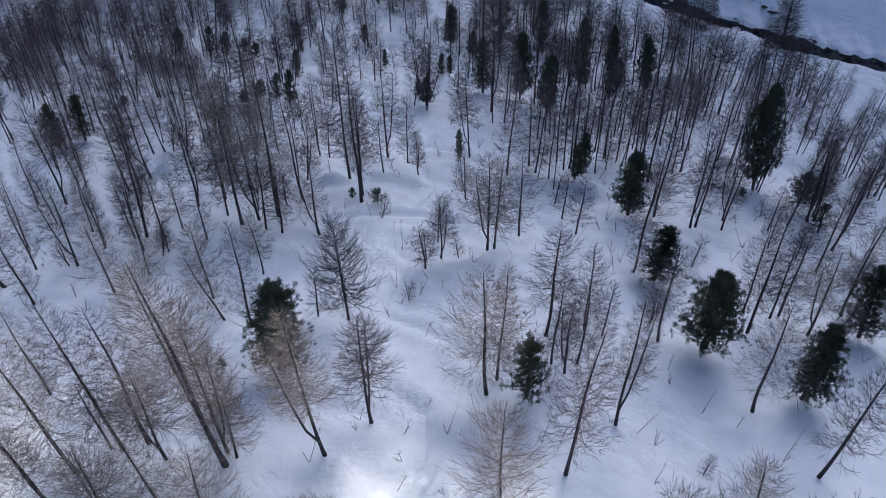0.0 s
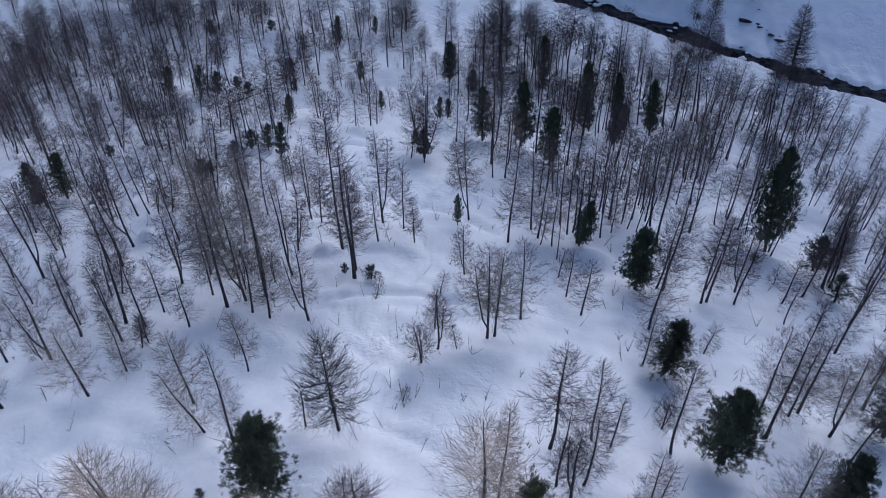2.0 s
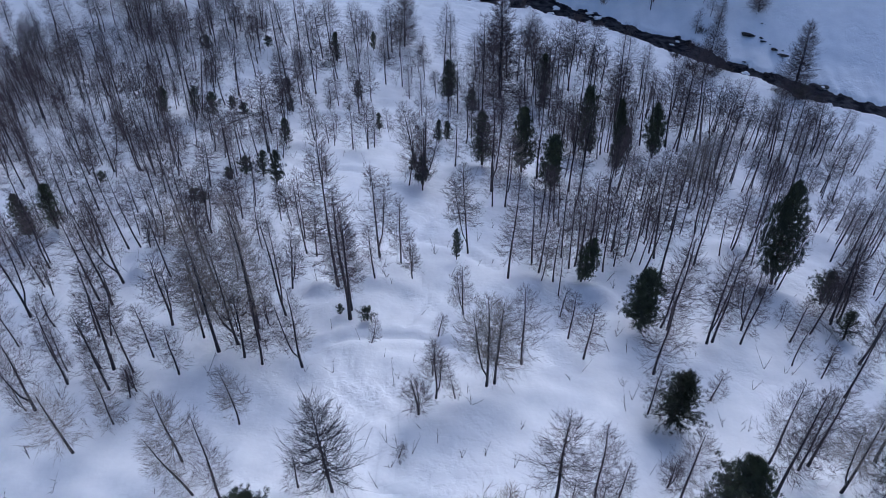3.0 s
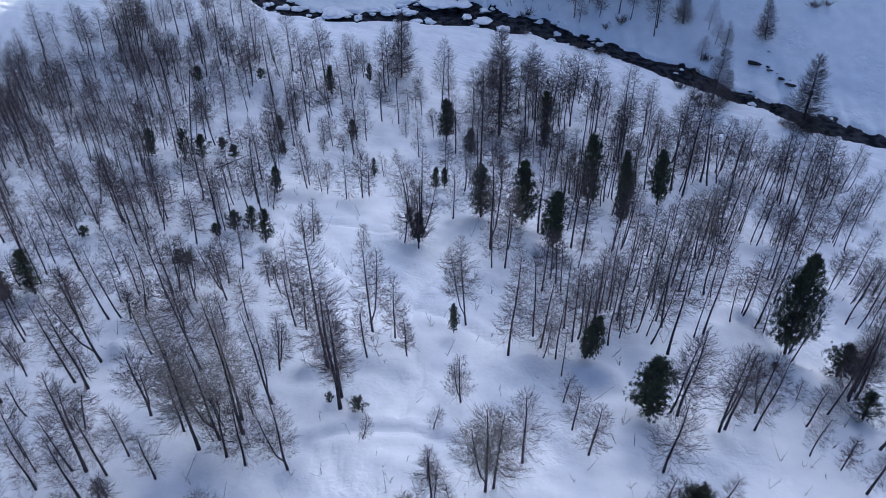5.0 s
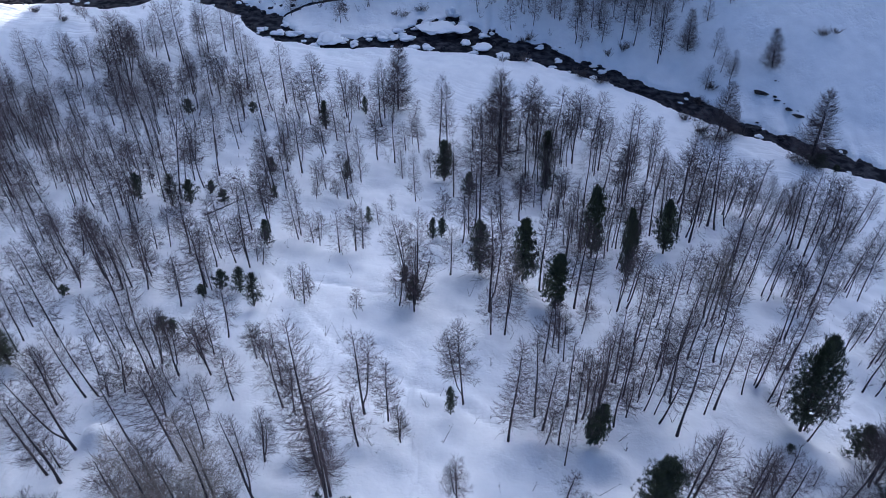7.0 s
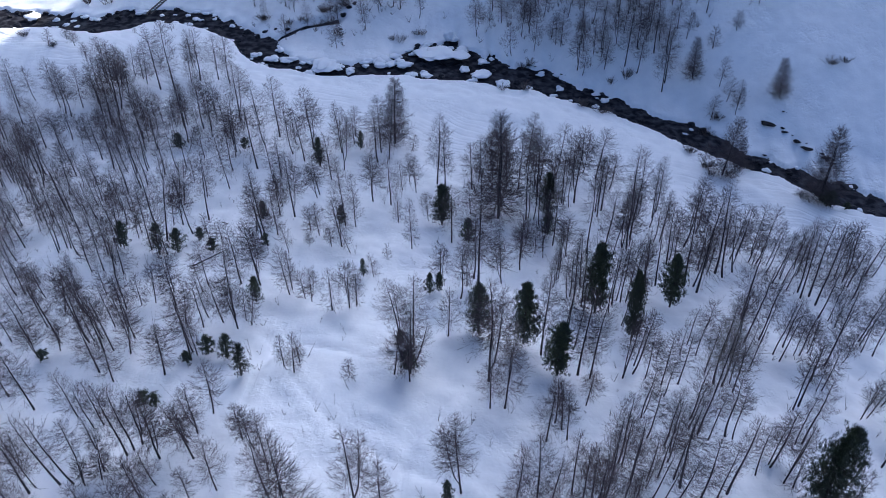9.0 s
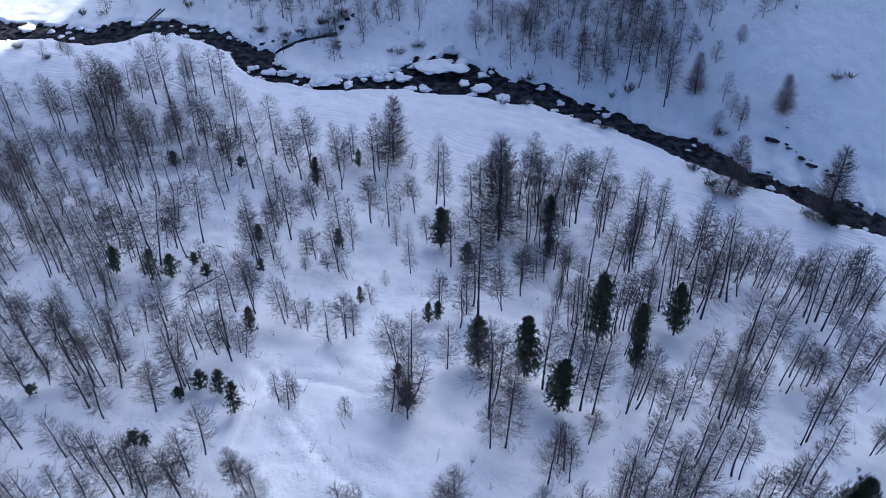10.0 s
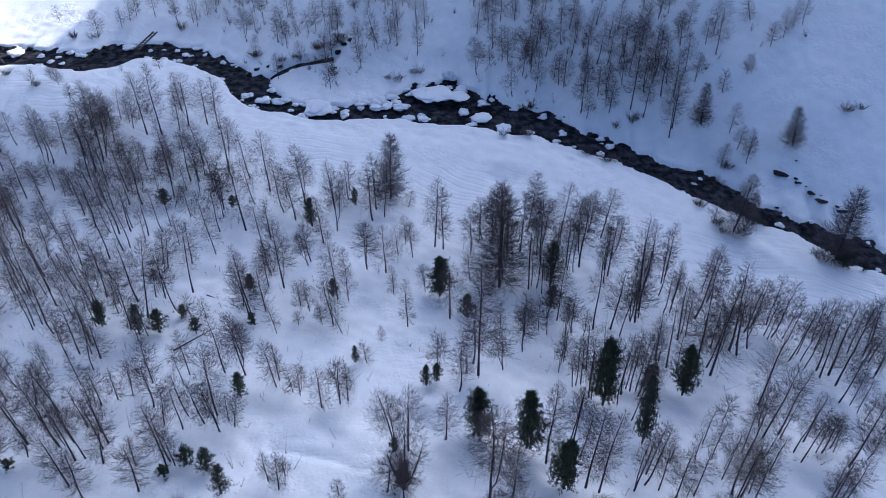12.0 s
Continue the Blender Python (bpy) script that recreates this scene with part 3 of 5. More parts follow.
# x, y, height and lean of each larch, grove by grove from the upper hillside to the far side of the stream
GROVES = [
    [(-6.4, 16.7, 6.7, 3), (-2.4, 16.8, 6.0, 0), (-20.7, 16.9, 8.4, 2), (11.9, 17.8, 7.7, -0), (-12.1, 18.3, 8.2, 4), (-17.1, 18.6, 7.9, 2), (2.9, 19.1, 11.1, -1), (17.0, 19.6, 7.8, -8), (-15.7, 20.8, 7.3, -5), (-22.1, 21.0, 7.4, -6), (-21.2, 22.9, 10.6, -4), (-12.8, 23.5, 16.0, -4), (7.4, 23.7, 12.6, 3), (-12.3, 24.1, 5.9, 2), (-16.5, 24.1, 8.1, 1), (-7.1, 24.4, 12.5, -4), (-13.0, 24.6, 11.1, -2), (16.3, 24.6, 2.0, 6), (24.0, 25.0, 11.9, 2), (-19.6, 25.1, 12.7, -4), (-20.3, 25.1, 6.1, -2), (-18.2, 25.6, 11.8, -1), (-4.6, 27.5, 9.6, -1), (11.5, 28.3, 12.0, -0)],
    [(-26.4, 29.9, 8.0, -2), (21.8, 30.5, 10.5, -1), (3.0, 30.8, 11.5, -3), (3.8, 32.1, 10.7, 1), (8.8, 33.2, 6.9, -0), (8.0, 34.3, 9.0, 1), (9.9, 34.5, 8.5, -1), (-14.6, 37.3, 10.0, 1), (8.0, 37.8, 10.6, -1), (17.0, 37.8, 9.7, 0), (-17.0, 38.3, 6.7, -15), (12.6, 38.3, 5.8, 2), (31.6, 38.8, 6.1, 5), (11.3, 38.9, 8.7, -2), (-9.8, 39.0, 4.6, 2), (25.3, 40.3, 12.6, -1), (17.0, 40.4, 3.8, -1), (-18.7, 41.3, 7.5, -2), (31.3, 41.5, 9.3, -3), (-33.9, 41.7, 8.5, -3), (-27.1, 42.2, 7.2, -1), (-2.9, 42.2, 1.9, 13), (28.7, 43.4, 9.5, -1), (26.3, 43.7, 9.9, -2)],
    [(29.8, 44.0, 9.8, -1), (-37.8, 44.4, 11.8, -5), (36.3, 45.2, 10.9, 1), (-15.6, 45.3, 6.3, -5), (-25.5, 45.4, 6.2, 2), (-1.6, 46.6, 4.6, -9), (-32.6, 47.1, 9.1, 1), (-33.4, 47.2, 3.3, -0), (-36.6, 47.3, 8.7, 1), (17.4, 47.8, 6.3, 1), (-25.2, 48.2, 3.8, 10), (1.4, 48.5, 3.0, -9), (-0.2, 48.6, 6.8, -2), (-24.9, 48.9, 3.5, 6), (-27.3, 49.1, 7.8, -0), (39.3, 49.2, 5.8, -2), (4.1, 50.2, 10.5, -2), (-31.5, 50.3, 6.8, 1), (44.7, 50.4, 6.7, 1), (23.8, 50.5, 3.6, 6), (4.8, 50.5, 9.9, 2), (-22.0, 50.8, 5.8, 1), (-26.2, 51.4, 8.3, -0), (-0.5, 51.5, 4.0, 0)],
    [(-11.7, 51.8, 9.3, -0), (-28.1, 51.9, 11.9, 3), (-29.3, 52.0, 6.9, -3), (-32.4, 52.1, 5.4, 3), (-40.1, 52.2, 8.4, 4), (-15.3, 52.3, 7.7, 3), (37.7, 53.0, 9.7, 0), (19.4, 53.2, 9.4, 1), (7.4, 53.3, 9.4, -2), (-17.1, 53.3, 7.2, 2), (-25.2, 53.4, 6.3, -1), (-34.2, 53.8, 6.8, 4), (-19.6, 54.1, 16.5, -1), (13.2, 54.5, 6.5, 2), (-6.1, 55.2, 2.9, 9), (-18.2, 55.3, 11.8, -1), (36.9, 55.8, 4.6, -3), (-16.4, 55.9, 16.4, -0), (-39.1, 56.2, 6.6, -5), (-21.6, 56.3, 7.8, 2), (34.2, 56.7, 5.6, 3), (-0.0, 56.8, 2.8, 10), (-30.5, 56.9, 5.4, 14), (-31.6, 56.9, 6.3, 7)],
    [(12.2, 57.2, 5.7, 1), (-46.4, 57.3, 12.0, 3), (-18.8, 57.4, 5.3, -3), (-17.0, 57.7, 12.9, 0), (-16.0, 58.1, 4.2, 4), (-25.1, 58.1, 8.3, -1), (46.1, 58.4, 5.1, 1), (26.2, 58.6, 11.7, -0), (-36.6, 58.7, 4.8, 4), (-8.4, 58.8, 14.9, -1), (42.6, 59.0, 10.5, 2), (26.9, 59.0, 9.8, 1), (-14.6, 59.4, 12.3, -3), (30.0, 59.4, 10.1, 2), (2.4, 59.8, 6.3, -1), (-22.8, 59.9, 8.1, -0), (-8.4, 60.1, 12.8, -1), (22.7, 60.2, 11.5, 1), (35.7, 60.6, 5.8, 2), (22.1, 60.6, 10.4, 2), (12.0, 60.9, 3.8, 5), (-40.4, 60.9, 12.3, -3), (-43.7, 61.2, 8.9, 3), (31.0, 61.8, 8.6, -0)],
    [(-32.6, 62.1, 11.6, -2), (39.1, 62.9, 7.2, 2), (-34.4, 63.2, 11.4, -2), (-14.8, 63.9, 7.5, 5), (-33.6, 64.0, 4.5, -0), (-10.2, 64.1, 18.0, -1), (-39.5, 64.1, 5.3, 0), (-22.5, 64.2, 11.7, -4), (36.7, 64.9, 3.2, -5), (-20.8, 65.5, 8.9, 2), (-6.6, 65.6, 6.5, -1), (42.9, 65.6, 14.1, -5), (-32.9, 65.9, 12.7, -2), (-41.4, 66.0, 6.3, -3), (44.0, 66.2, 11.5, -7), (-2.8, 66.7, 5.7, -1), (10.8, 66.8, 5.0, 3), (-28.2, 66.8, 8.8, -1), (7.3, 66.9, 13.9, 2), (12.1, 66.9, 8.8, 1), (-53.4, 67.3, 8.0, -4), (49.4, 67.6, 11.1, 1), (15.1, 68.0, 11.0, -1), (10.8, 68.8, 10.0, 3)],
    [(-4.1, 69.1, 8.7, 1), (45.2, 69.1, 5.5, 3), (24.3, 69.2, 14.1, -1), (-6.4, 69.7, 11.7, -1), (-25.8, 69.8, 7.9, -1), (16.1, 69.8, 12.6, 0), (-43.1, 70.2, 9.4, 1), (-13.3, 70.2, 6.7, 5), (10.2, 70.4, 11.4, -3), (-21.8, 70.5, 5.1, -1), (15.0, 70.6, 10.3, -3), (-14.5, 70.7, 9.5, -1), (22.9, 70.7, 8.7, 5), (-46.3, 70.8, 7.4, -3), (19.6, 71.2, 5.9, -1), (-19.5, 71.5, 7.4, 3), (3.2, 71.7, 12.0, -3), (-37.7, 72.0, 8.2, 1), (39.2, 72.2, 10.0, 5), (-32.3, 72.4, 4.6, 9), (-25.6, 72.4, 5.4, -1), (-35.1, 72.9, 10.6, -4), (-31.1, 73.2, 4.5, 12), (29.7, 73.6, 12.4, 0)],
    [(-15.2, 73.7, 9.3, 1), (24.9, 73.8, 13.5, -2), (19.9, 74.0, 9.9, -1), (53.2, 74.2, 7.5, 1), (-31.3, 74.2, 6.2, 8), (21.6, 74.2, 7.6, -1), (-57.2, 74.5, 8.2, -2), (24.5, 74.7, 10.1, 0), (37.3, 75.1, 4.3, -6), (-40.2, 75.2, 6.0, 1), (36.3, 75.4, 9.3, 1), (-22.9, 75.4, 7.6, -1), (-26.4, 75.7, 9.3, 2), (-29.8, 76.1, 10.5, -1), (-35.1, 76.2, 6.0, 3), (19.2, 76.3, 11.1, -1), (-17.2, 76.5, 6.3, -2), (-33.2, 76.9, 5.4, 2), (35.3, 76.9, 9.3, -2), (42.3, 77.0, 6.2, -3), (57.3, 77.2, 10.5, -3), (-48.3, 77.4, 11.6, 1), (-28.8, 77.5, 7.7, 3), (-24.2, 77.7, 6.4, -12)],
    [(-18.7, 77.8, 5.3, 0), (25.2, 78.3, 8.9, -2), (12.1, 78.4, 8.8, 1), (59.1, 78.6, 11.6, -2), (-23.6, 78.8, 7.5, 1), (24.8, 79.2, 9.8, -0), (49.8, 79.5, 10.0, 2), (63.7, 79.8, 6.9, -0), (-33.8, 80.2, 7.0, -1), (14.0, 80.3, 7.6, -4), (29.0, 81.1, 10.1, 1), (-49.5, 81.2, 4.8, 3), (53.3, 81.2, 7.4, -0), (-22.6, 81.3, 8.2, 3), (32.3, 81.4, 10.1, -3), (41.3, 81.5, 10.9, -1), (-37.5, 81.9, 7.2, -1), (6.6, 82.8, 8.5, -0), (23.2, 82.8, 8.8, 2), (8.2, 82.9, 10.1, 1), (-59.1, 83.0, 10.1, -0), (-47.4, 83.5, 9.5, 3), (-43.3, 83.6, 10.8, -1), (64.0, 83.7, 8.5, 1)],
    [(17.3, 84.1, 5.4, 3), (58.4, 84.2, 11.0, -1), (66.6, 84.8, 12.3, 1), (-60.4, 85.6, 9.9, -4), (54.4, 85.7, 7.4, 3), (-47.6, 86.1, 7.9, 2), (51.0, 86.5, 6.6, 3), (-2.2, 86.7, 9.2, 0), (-9.1, 86.8, 3.2, 1), (6.7, 87.1, 15.5, -2), (8.9, 87.2, 9.4, -0), (-35.9, 87.4, 8.5, 6), (-4.0, 87.6, 7.0, 5), (43.8, 87.8, 11.3, -3), (64.8, 87.8, 11.5, 2), (-15.3, 87.8, 6.4, 5), (-30.1, 87.9, 7.7, 4), (60.5, 88.0, 9.8, 2), (27.1, 88.7, 8.7, -1), (18.6, 88.7, 14.2, 2), (-16.7, 89.0, 5.1, 1), (17.3, 89.4, 14.0, 1), (-38.4, 89.3, 8.9, 0), (34.8, 89.6, 10.3, -3)],
    [(-15.0, 89.6, 3.4, -1), (33.9, 89.8, 11.1, -1), (-54.0, 89.7, 12.5, 4), (70.5, 89.8, 9.0, 3), (24.0, 90.2, 10.6, 3), (-27.9, 90.4, 11.4, -0), (56.6, 90.7, 9.5, 0), (48.2, 90.9, 7.7, -3), (-31.8, 91.5, 5.1, 6), (-27.5, 91.5, 6.2, 1), (68.2, 91.8, 9.6, -3), (-28.2, 92.1, 9.4, 2), (-35.6, 92.0, 7.0, 12), (13.3, 92.3, 13.8, -0), (-39.2, 92.7, 11.4, 0), (-47.5, 92.8, 6.3, 4), (-2.0, 93.3, 10.9, 2), (-3.5, 93.4, 10.5, -8), (-67.0, 93.0, 12.1, -3), (-58.7, 93.6, 11.0, -1), (28.1, 94.1, 3.9, -2), (-45.3, 93.8, 5.3, 10), (40.2, 94.1, 6.7, 1), (16.4, 94.1, 11.3, 1)],
    [(-69.1, 94.2, 6.8, 2), (33.4, 95.0, 6.6, 2), (-36.2, 94.9, 8.8, 0), (2.2, 95.5, 7.8, 1), (-40.5, 95.3, 6.6, 2), (50.7, 95.5, 14.2, -3), (44.7, 95.6, 9.5, 2), (-42.7, 95.6, 11.8, -1), (-23.8, 96.1, 8.2, -5), (-46.4, 95.8, 12.9, -0), (38.4, 96.2, 11.1, -2), (-50.1, 95.9, 8.9, -2), (-67.3, 96.1, 7.8, -5), (-22.3, 97.0, 6.1, 11), (-38.0, 96.9, 9.5, 4), (-53.3, 96.8, 7.0, -3), (48.5, 97.7, 7.8, -1), (-26.0, 97.6, 7.5, -3), (72.6, 97.3, 9.0, -1), (-30.8, 97.7, 7.4, 10), (-23.2, 97.9, 5.5, 5), (-40.0, 97.8, 7.4, -1), (-58.4, 97.8, 7.6, 2), (55.2, 98.2, 6.1, -1)],
    [(-24.8, 98.8, 12.7, 5), (-28.3, 99.0, 7.8, 0), (-69.9, 98.5, 12.6, 4), (41.7, 99.6, 13.8, 1), (50.6, 99.3, 6.7, -6), (-64.4, 99.1, 9.3, 6), (-49.7, 99.2, 6.5, -2), (-12.7, 100.1, 6.9, 1), (47.3, 99.8, 9.2, 0), (26.2, 100.7, 9.7, 4), (-60.7, 99.6, 10.4, 4), (44.0, 100.3, 12.3, 1), (36.9, 101.4, 4.6, -0), (-10.6, 101.0, 7.4, 3), (-33.2, 100.7, 8.1, 1), (-9.7, 101.5, 6.5, 2), (42.0, 101.4, 7.1, -3), (-40.0, 101.5, 6.8, 2), (61.8, 101.6, 11.2, -4), (-45.9, 101.6, 8.1, -6), (3.9, 103.3, 9.5, 0), (-71.2, 101.6, 5.2, 2), (-15.8, 102.7, 5.8, 1), (-38.3, 102.4, 5.6, 5)],
    [(-16.7, 103.0, 4.6, -3), (-48.9, 102.4, 7.6, 13), (-36.6, 102.9, 6.6, 8), (6.4, 106.4, 19.3, -1), (-18.9, 103.9, 8.1, -3), (-74.7, 103.2, 10.3, -3), (-53.3, 103.6, 7.5, -1), (27.0, 104.9, 11.9, 1), (24.9, 105.2, 11.3, 1), (20.9, 105.6, 9.6, -2), (-18.8, 105.2, 6.5, -0), (61.2, 104.5, 10.2, 3), (-68.0, 104.2, 8.7, -2), (-34.8, 105.0, 8.0, 3), (43.8, 105.8, 14.5, -1), (19.8, 106.6, 8.6, -4), (-23.2, 105.9, 10.9, -2), (4.9, 107.7, 7.1, -1), (-44.4, 105.5, 6.4, 2), (1.2, 107.3, 7.6, -1), (-26.0, 106.5, 10.4, -1), (-30.6, 106.5, 7.4, 0), (-53.3, 106.0, 6.6, -2), (-66.3, 106.0, 13.4, -0)],
    [(58.7, 106.9, 7.0, -2), (9.8, 108.6, 8.1, -3), (-49.2, 107.0, 6.9, 2), (75.3, 107.0, 7.1, 5), (-74.9, 106.9, 8.7, -2), (-8.1, 109.1, 3.9, -3), (-70.6, 107.2, 7.1, 2), (-57.3, 107.7, 12.4, 3), (21.2, 109.7, 10.3, -4), (5.9, 109.7, 12.5, -1), (56.6, 108.3, 12.7, -1), (-24.3, 109.1, 8.4, -4), (-43.9, 108.3, 8.7, 11), (18.3, 111.1, 6.7, -1), (38.8, 110.8, 18.6, -1), (-72.3, 109.4, 12.4, 5), (32.8, 111.6, 11.7, -5), (-56.2, 110.2, 3.6, -3), (-44.1, 110.7, 7.9, 5), (74.3, 110.3, 7.7, -0), (37.3, 112.2, 15.6, -5), (12.9, 113.2, 8.8, -2), (-67.6, 110.4, 10.3, 1), (38.9, 112.6, 14.3, 1)],
    [(-47.5, 111.9, 9.9, 3), (58.2, 112.2, 15.6, -2), (-6.6, 113.6, 2.8, 2), (-71.7, 111.7, 11.5, 2), (79.3, 111.9, 5.3, 4), (56.3, 113.4, 14.9, -5), (-64.5, 112.4, 5.6, -4), (-12.1, 115.1, 5.8, -13), (-21.1, 114.7, 5.7, -6), (58.0, 114.1, 14.8, -3), (10.0, 116.6, 6.2, -1), (-32.2, 114.8, 6.9, -1), (-38.8, 114.5, 6.9, 1), (-47.0, 114.1, 8.5, 4), (13.6, 116.7, 8.4, -2), (56.5, 114.9, 15.0, -7), (-51.0, 114.3, 4.1, 4), (-78.9, 113.8, 9.2, 3), (-76.5, 114.1, 7.3, 5), (-13.6, 116.9, 8.3, -5), (-18.4, 116.4, 2.8, 3), (-3.1, 117.2, 9.3, -1), (20.4, 117.6, 7.3, -1), (71.8, 114.7, 9.2, 2)],
    [(44.5, 115.8, 14.1, -8), (-15.2, 117.1, 3.7, -2), (-24.5, 116.5, 14.3, -3), (43.5, 116.5, 17.0, -7), (52.8, 116.2, 10.1, 3), (15.7, 118.2, 6.8, -2), (66.2, 115.7, 8.6, -3), (41.2, 117.4, 8.7, -3), (-42.0, 116.5, 12.7, 3), (-48.5, 116.0, 9.7, 1), (-78.1, 115.6, 5.7, 0), (36.3, 118.1, 12.0, -5), (46.9, 117.8, 12.3, -11), (2.9, 119.6, 10.5, -0), (26.5, 119.3, 12.1, 2), (23.9, 119.1, 14.1, -2), (80.3, 116.2, 12.1, 2), (-53.5, 116.8, 9.7, 3), (-83.4, 116.3, 7.3, -1), (-25.8, 118.6, 9.9, -3), (54.9, 118.1, 9.8, -0), (-31.9, 118.4, 3.6, 0), (37.2, 119.4, 10.1, -4), (-75.0, 117.1, 7.0, 6)],
    [(-47.2, 117.7, 10.6, 8), (-17.4, 120.0, 5.9, -3), (18.7, 120.4, 10.7, 0), (66.3, 118.0, 9.1, 2), (-40.4, 118.8, 15.6, 12), (-23.7, 119.8, 9.8, 0), (-64.3, 118.0, 10.5, -2), (-57.5, 118.4, 9.0, 3), (58.2, 119.4, 10.6, -2), (-19.0, 121.5, 4.6, 0), (30.7, 121.4, 11.8, -4), (-56.4, 119.2, 11.2, 3), (63.7, 119.6, 11.2, -3), (-80.1, 119.0, 6.0, -2), (-74.1, 119.2, 11.1, 1), (-27.2, 120.9, 10.0, 3), (-45.4, 120.3, 6.9, 7), (-37.0, 120.6, 11.6, -2), (-68.6, 119.7, 7.7, 1), (50.8, 121.2, 8.0, 2), (-52.1, 120.2, 9.3, -2), (52.0, 121.1, 11.8, 2), (-12.1, 122.8, 9.9, -0), (47.8, 121.5, 10.9, 2)],
    [(67.1, 120.7, 11.7, -8), (58.8, 121.4, 8.8, -4), (-49.1, 121.0, 12.6, -3), (-13.8, 123.4, 12.6, -2), (-77.0, 120.8, 11.4, 0), (32.0, 124.5, 16.7, -1), (-51.3, 122.0, 6.7, -0), (40.9, 124.1, 14.7, 1), (-71.8, 121.5, 8.2, -4), (-5.5, 124.8, 5.6, -1), (37.0, 124.7, 9.6, 0), (71.3, 121.9, 9.1, 4), (-39.3, 123.2, 7.6, 6), (-43.3, 122.8, 12.2, 1), (-65.2, 122.2, 8.3, -3), (-85.8, 121.8, 8.8, -0), (-0.8, 125.7, 5.3, -5), (52.4, 124.0, 10.3, -1), (17.3, 127.1, 10.3, -2), (-67.6, 123.1, 7.9, 1), (-35.5, 124.4, 13.1, 6), (-22.1, 125.5, 11.8, -0), (-75.6, 123.2, 10.4, 3), (-24.4, 125.5, 7.7, 1)],
    [(-56.6, 123.9, 13.3, 0), (32.2, 127.3, 16.6, -3), (15.3, 128.0, 13.9, -1), (-49.0, 124.6, 8.0, 2), (10.7, 128.1, 18.9, -1), (-83.9, 124.4, 10.3, -2), (-77.7, 124.5, 5.7, -4), (6.2, 128.9, 6.4, -4), (-89.2, 125.2, 10.4, 3), (19.1, 129.9, 12.3, 3), (36.4, 129.1, 10.5, -2), (-24.6, 128.5, 7.2, -4), (44.2, 128.5, 10.2, -0), (-7.0, 129.7, 9.3, -1), (-73.3, 126.8, 12.0, 4), (-51.6, 127.4, 6.2, 1), (-65.1, 127.1, 6.8, 5), (-25.1, 129.3, 5.8, -2), (-77.0, 127.1, 9.0, 1), (-55.1, 127.7, 7.3, -4), (-83.1, 127.2, 7.8, 2), (-10.0, 130.7, 9.6, 0), (11.5, 132.0, 15.1, -5), (-75.0, 127.8, 8.5, 1)],
    [(-60.0, 128.6, 10.1, -2), (-19.3, 131.0, 6.9, -3), (-88.3, 128.3, 10.7, -0), (-63.4, 128.8, 11.0, 4), (28.9, 133.1, 11.8, -0), (34.1, 132.1, 8.2, -4), (37.7, 132.3, 11.6, -3), (-19.0, 132.0, 7.2, -4), (-52.0, 130.4, 8.0, 1), (-69.6, 129.7, 7.8, -2), (-66.2, 129.9, 8.2, 4), (-41.5, 131.1, 8.0, 11), (-58.2, 130.2, 6.4, -2), (-80.4, 130.4, 9.7, 5), (-3.0, 134.7, 7.1, -2), (22.3, 134.9, 10.6, -1), (-37.9, 131.9, 8.8, 5), (24.5, 135.1, 15.0, 1), (-5.4, 135.4, 6.0, -4), (-73.5, 131.4, 6.6, 6), (-42.9, 132.3, 7.5, 11), (18.1, 135.9, 13.8, -2), (-76.0, 131.7, 11.9, -1), (-57.0, 132.3, 8.7, -3)],
    [(-62.8, 132.6, 11.8, -3), (-34.8, 134.5, 12.6, -3), (6.6, 137.7, 9.4, -3), (-94.1, 132.6, 9.6, -1), (2.0, 137.6, 12.7, -1), (17.7, 137.8, 11.8, -1), (-78.5, 133.3, 8.0, -3), (0.6, 138.0, 13.9, 2), (-27.7, 136.6, 9.8, -1), (-83.2, 133.9, 12.1, 1), (-57.4, 134.6, 8.7, -0), (15.0, 138.7, 12.0, 0), (12.9, 139.2, 12.3, -4), (-4.3, 138.7, 6.0, -1), (-17.8, 137.7, 9.4, -3), (-52.8, 135.3, 12.9, -2), (-77.1, 135.1, 8.5, 5), (-95.3, 135.0, 9.9, 3), (7.9, 140.6, 6.7, -2), (-80.9, 135.5, 8.4, -2), (-69.2, 135.7, 10.5, 3), (-41.7, 137.5, 5.9, 2), (19.0, 141.0, 9.4, 3), (8.7, 141.8, 8.7, -2)],
    [(-51.5, 137.8, 11.8, -3), (-26.8, 138.8, 8.1, 1), (10.6, 142.0, 9.6, -4), (31.8, 140.8, 7.5, 2), (-65.0, 138.3, 10.5, 6), (-16.1, 141.8, 12.5, 0), (-83.8, 138.2, 11.2, -0), (-90.5, 138.6, 8.3, -4), (22.5, 143.9, 11.1, 4), (-73.8, 139.3, 8.6, -0), (12.4, 144.0, 10.2, -3), (-31.4, 141.1, 12.8, -2), (-35.9, 141.3, 9.4, 1), (-20.5, 143.2, 7.0, -3), (-88.1, 139.7, 12.1, -1), (-48.4, 141.5, 9.0, 4), (29.8, 144.0, 10.6, 5), (-63.7, 141.1, 6.9, -2), (17.1, 145.8, 12.2, 4), (-46.1, 142.3, 8.8, -1), (-10.4, 145.9, 10.8, -1), (-91.6, 141.3, 10.3, -4), (25.7, 145.4, 6.4, 6), (-80.2, 141.5, 10.6, 2)],
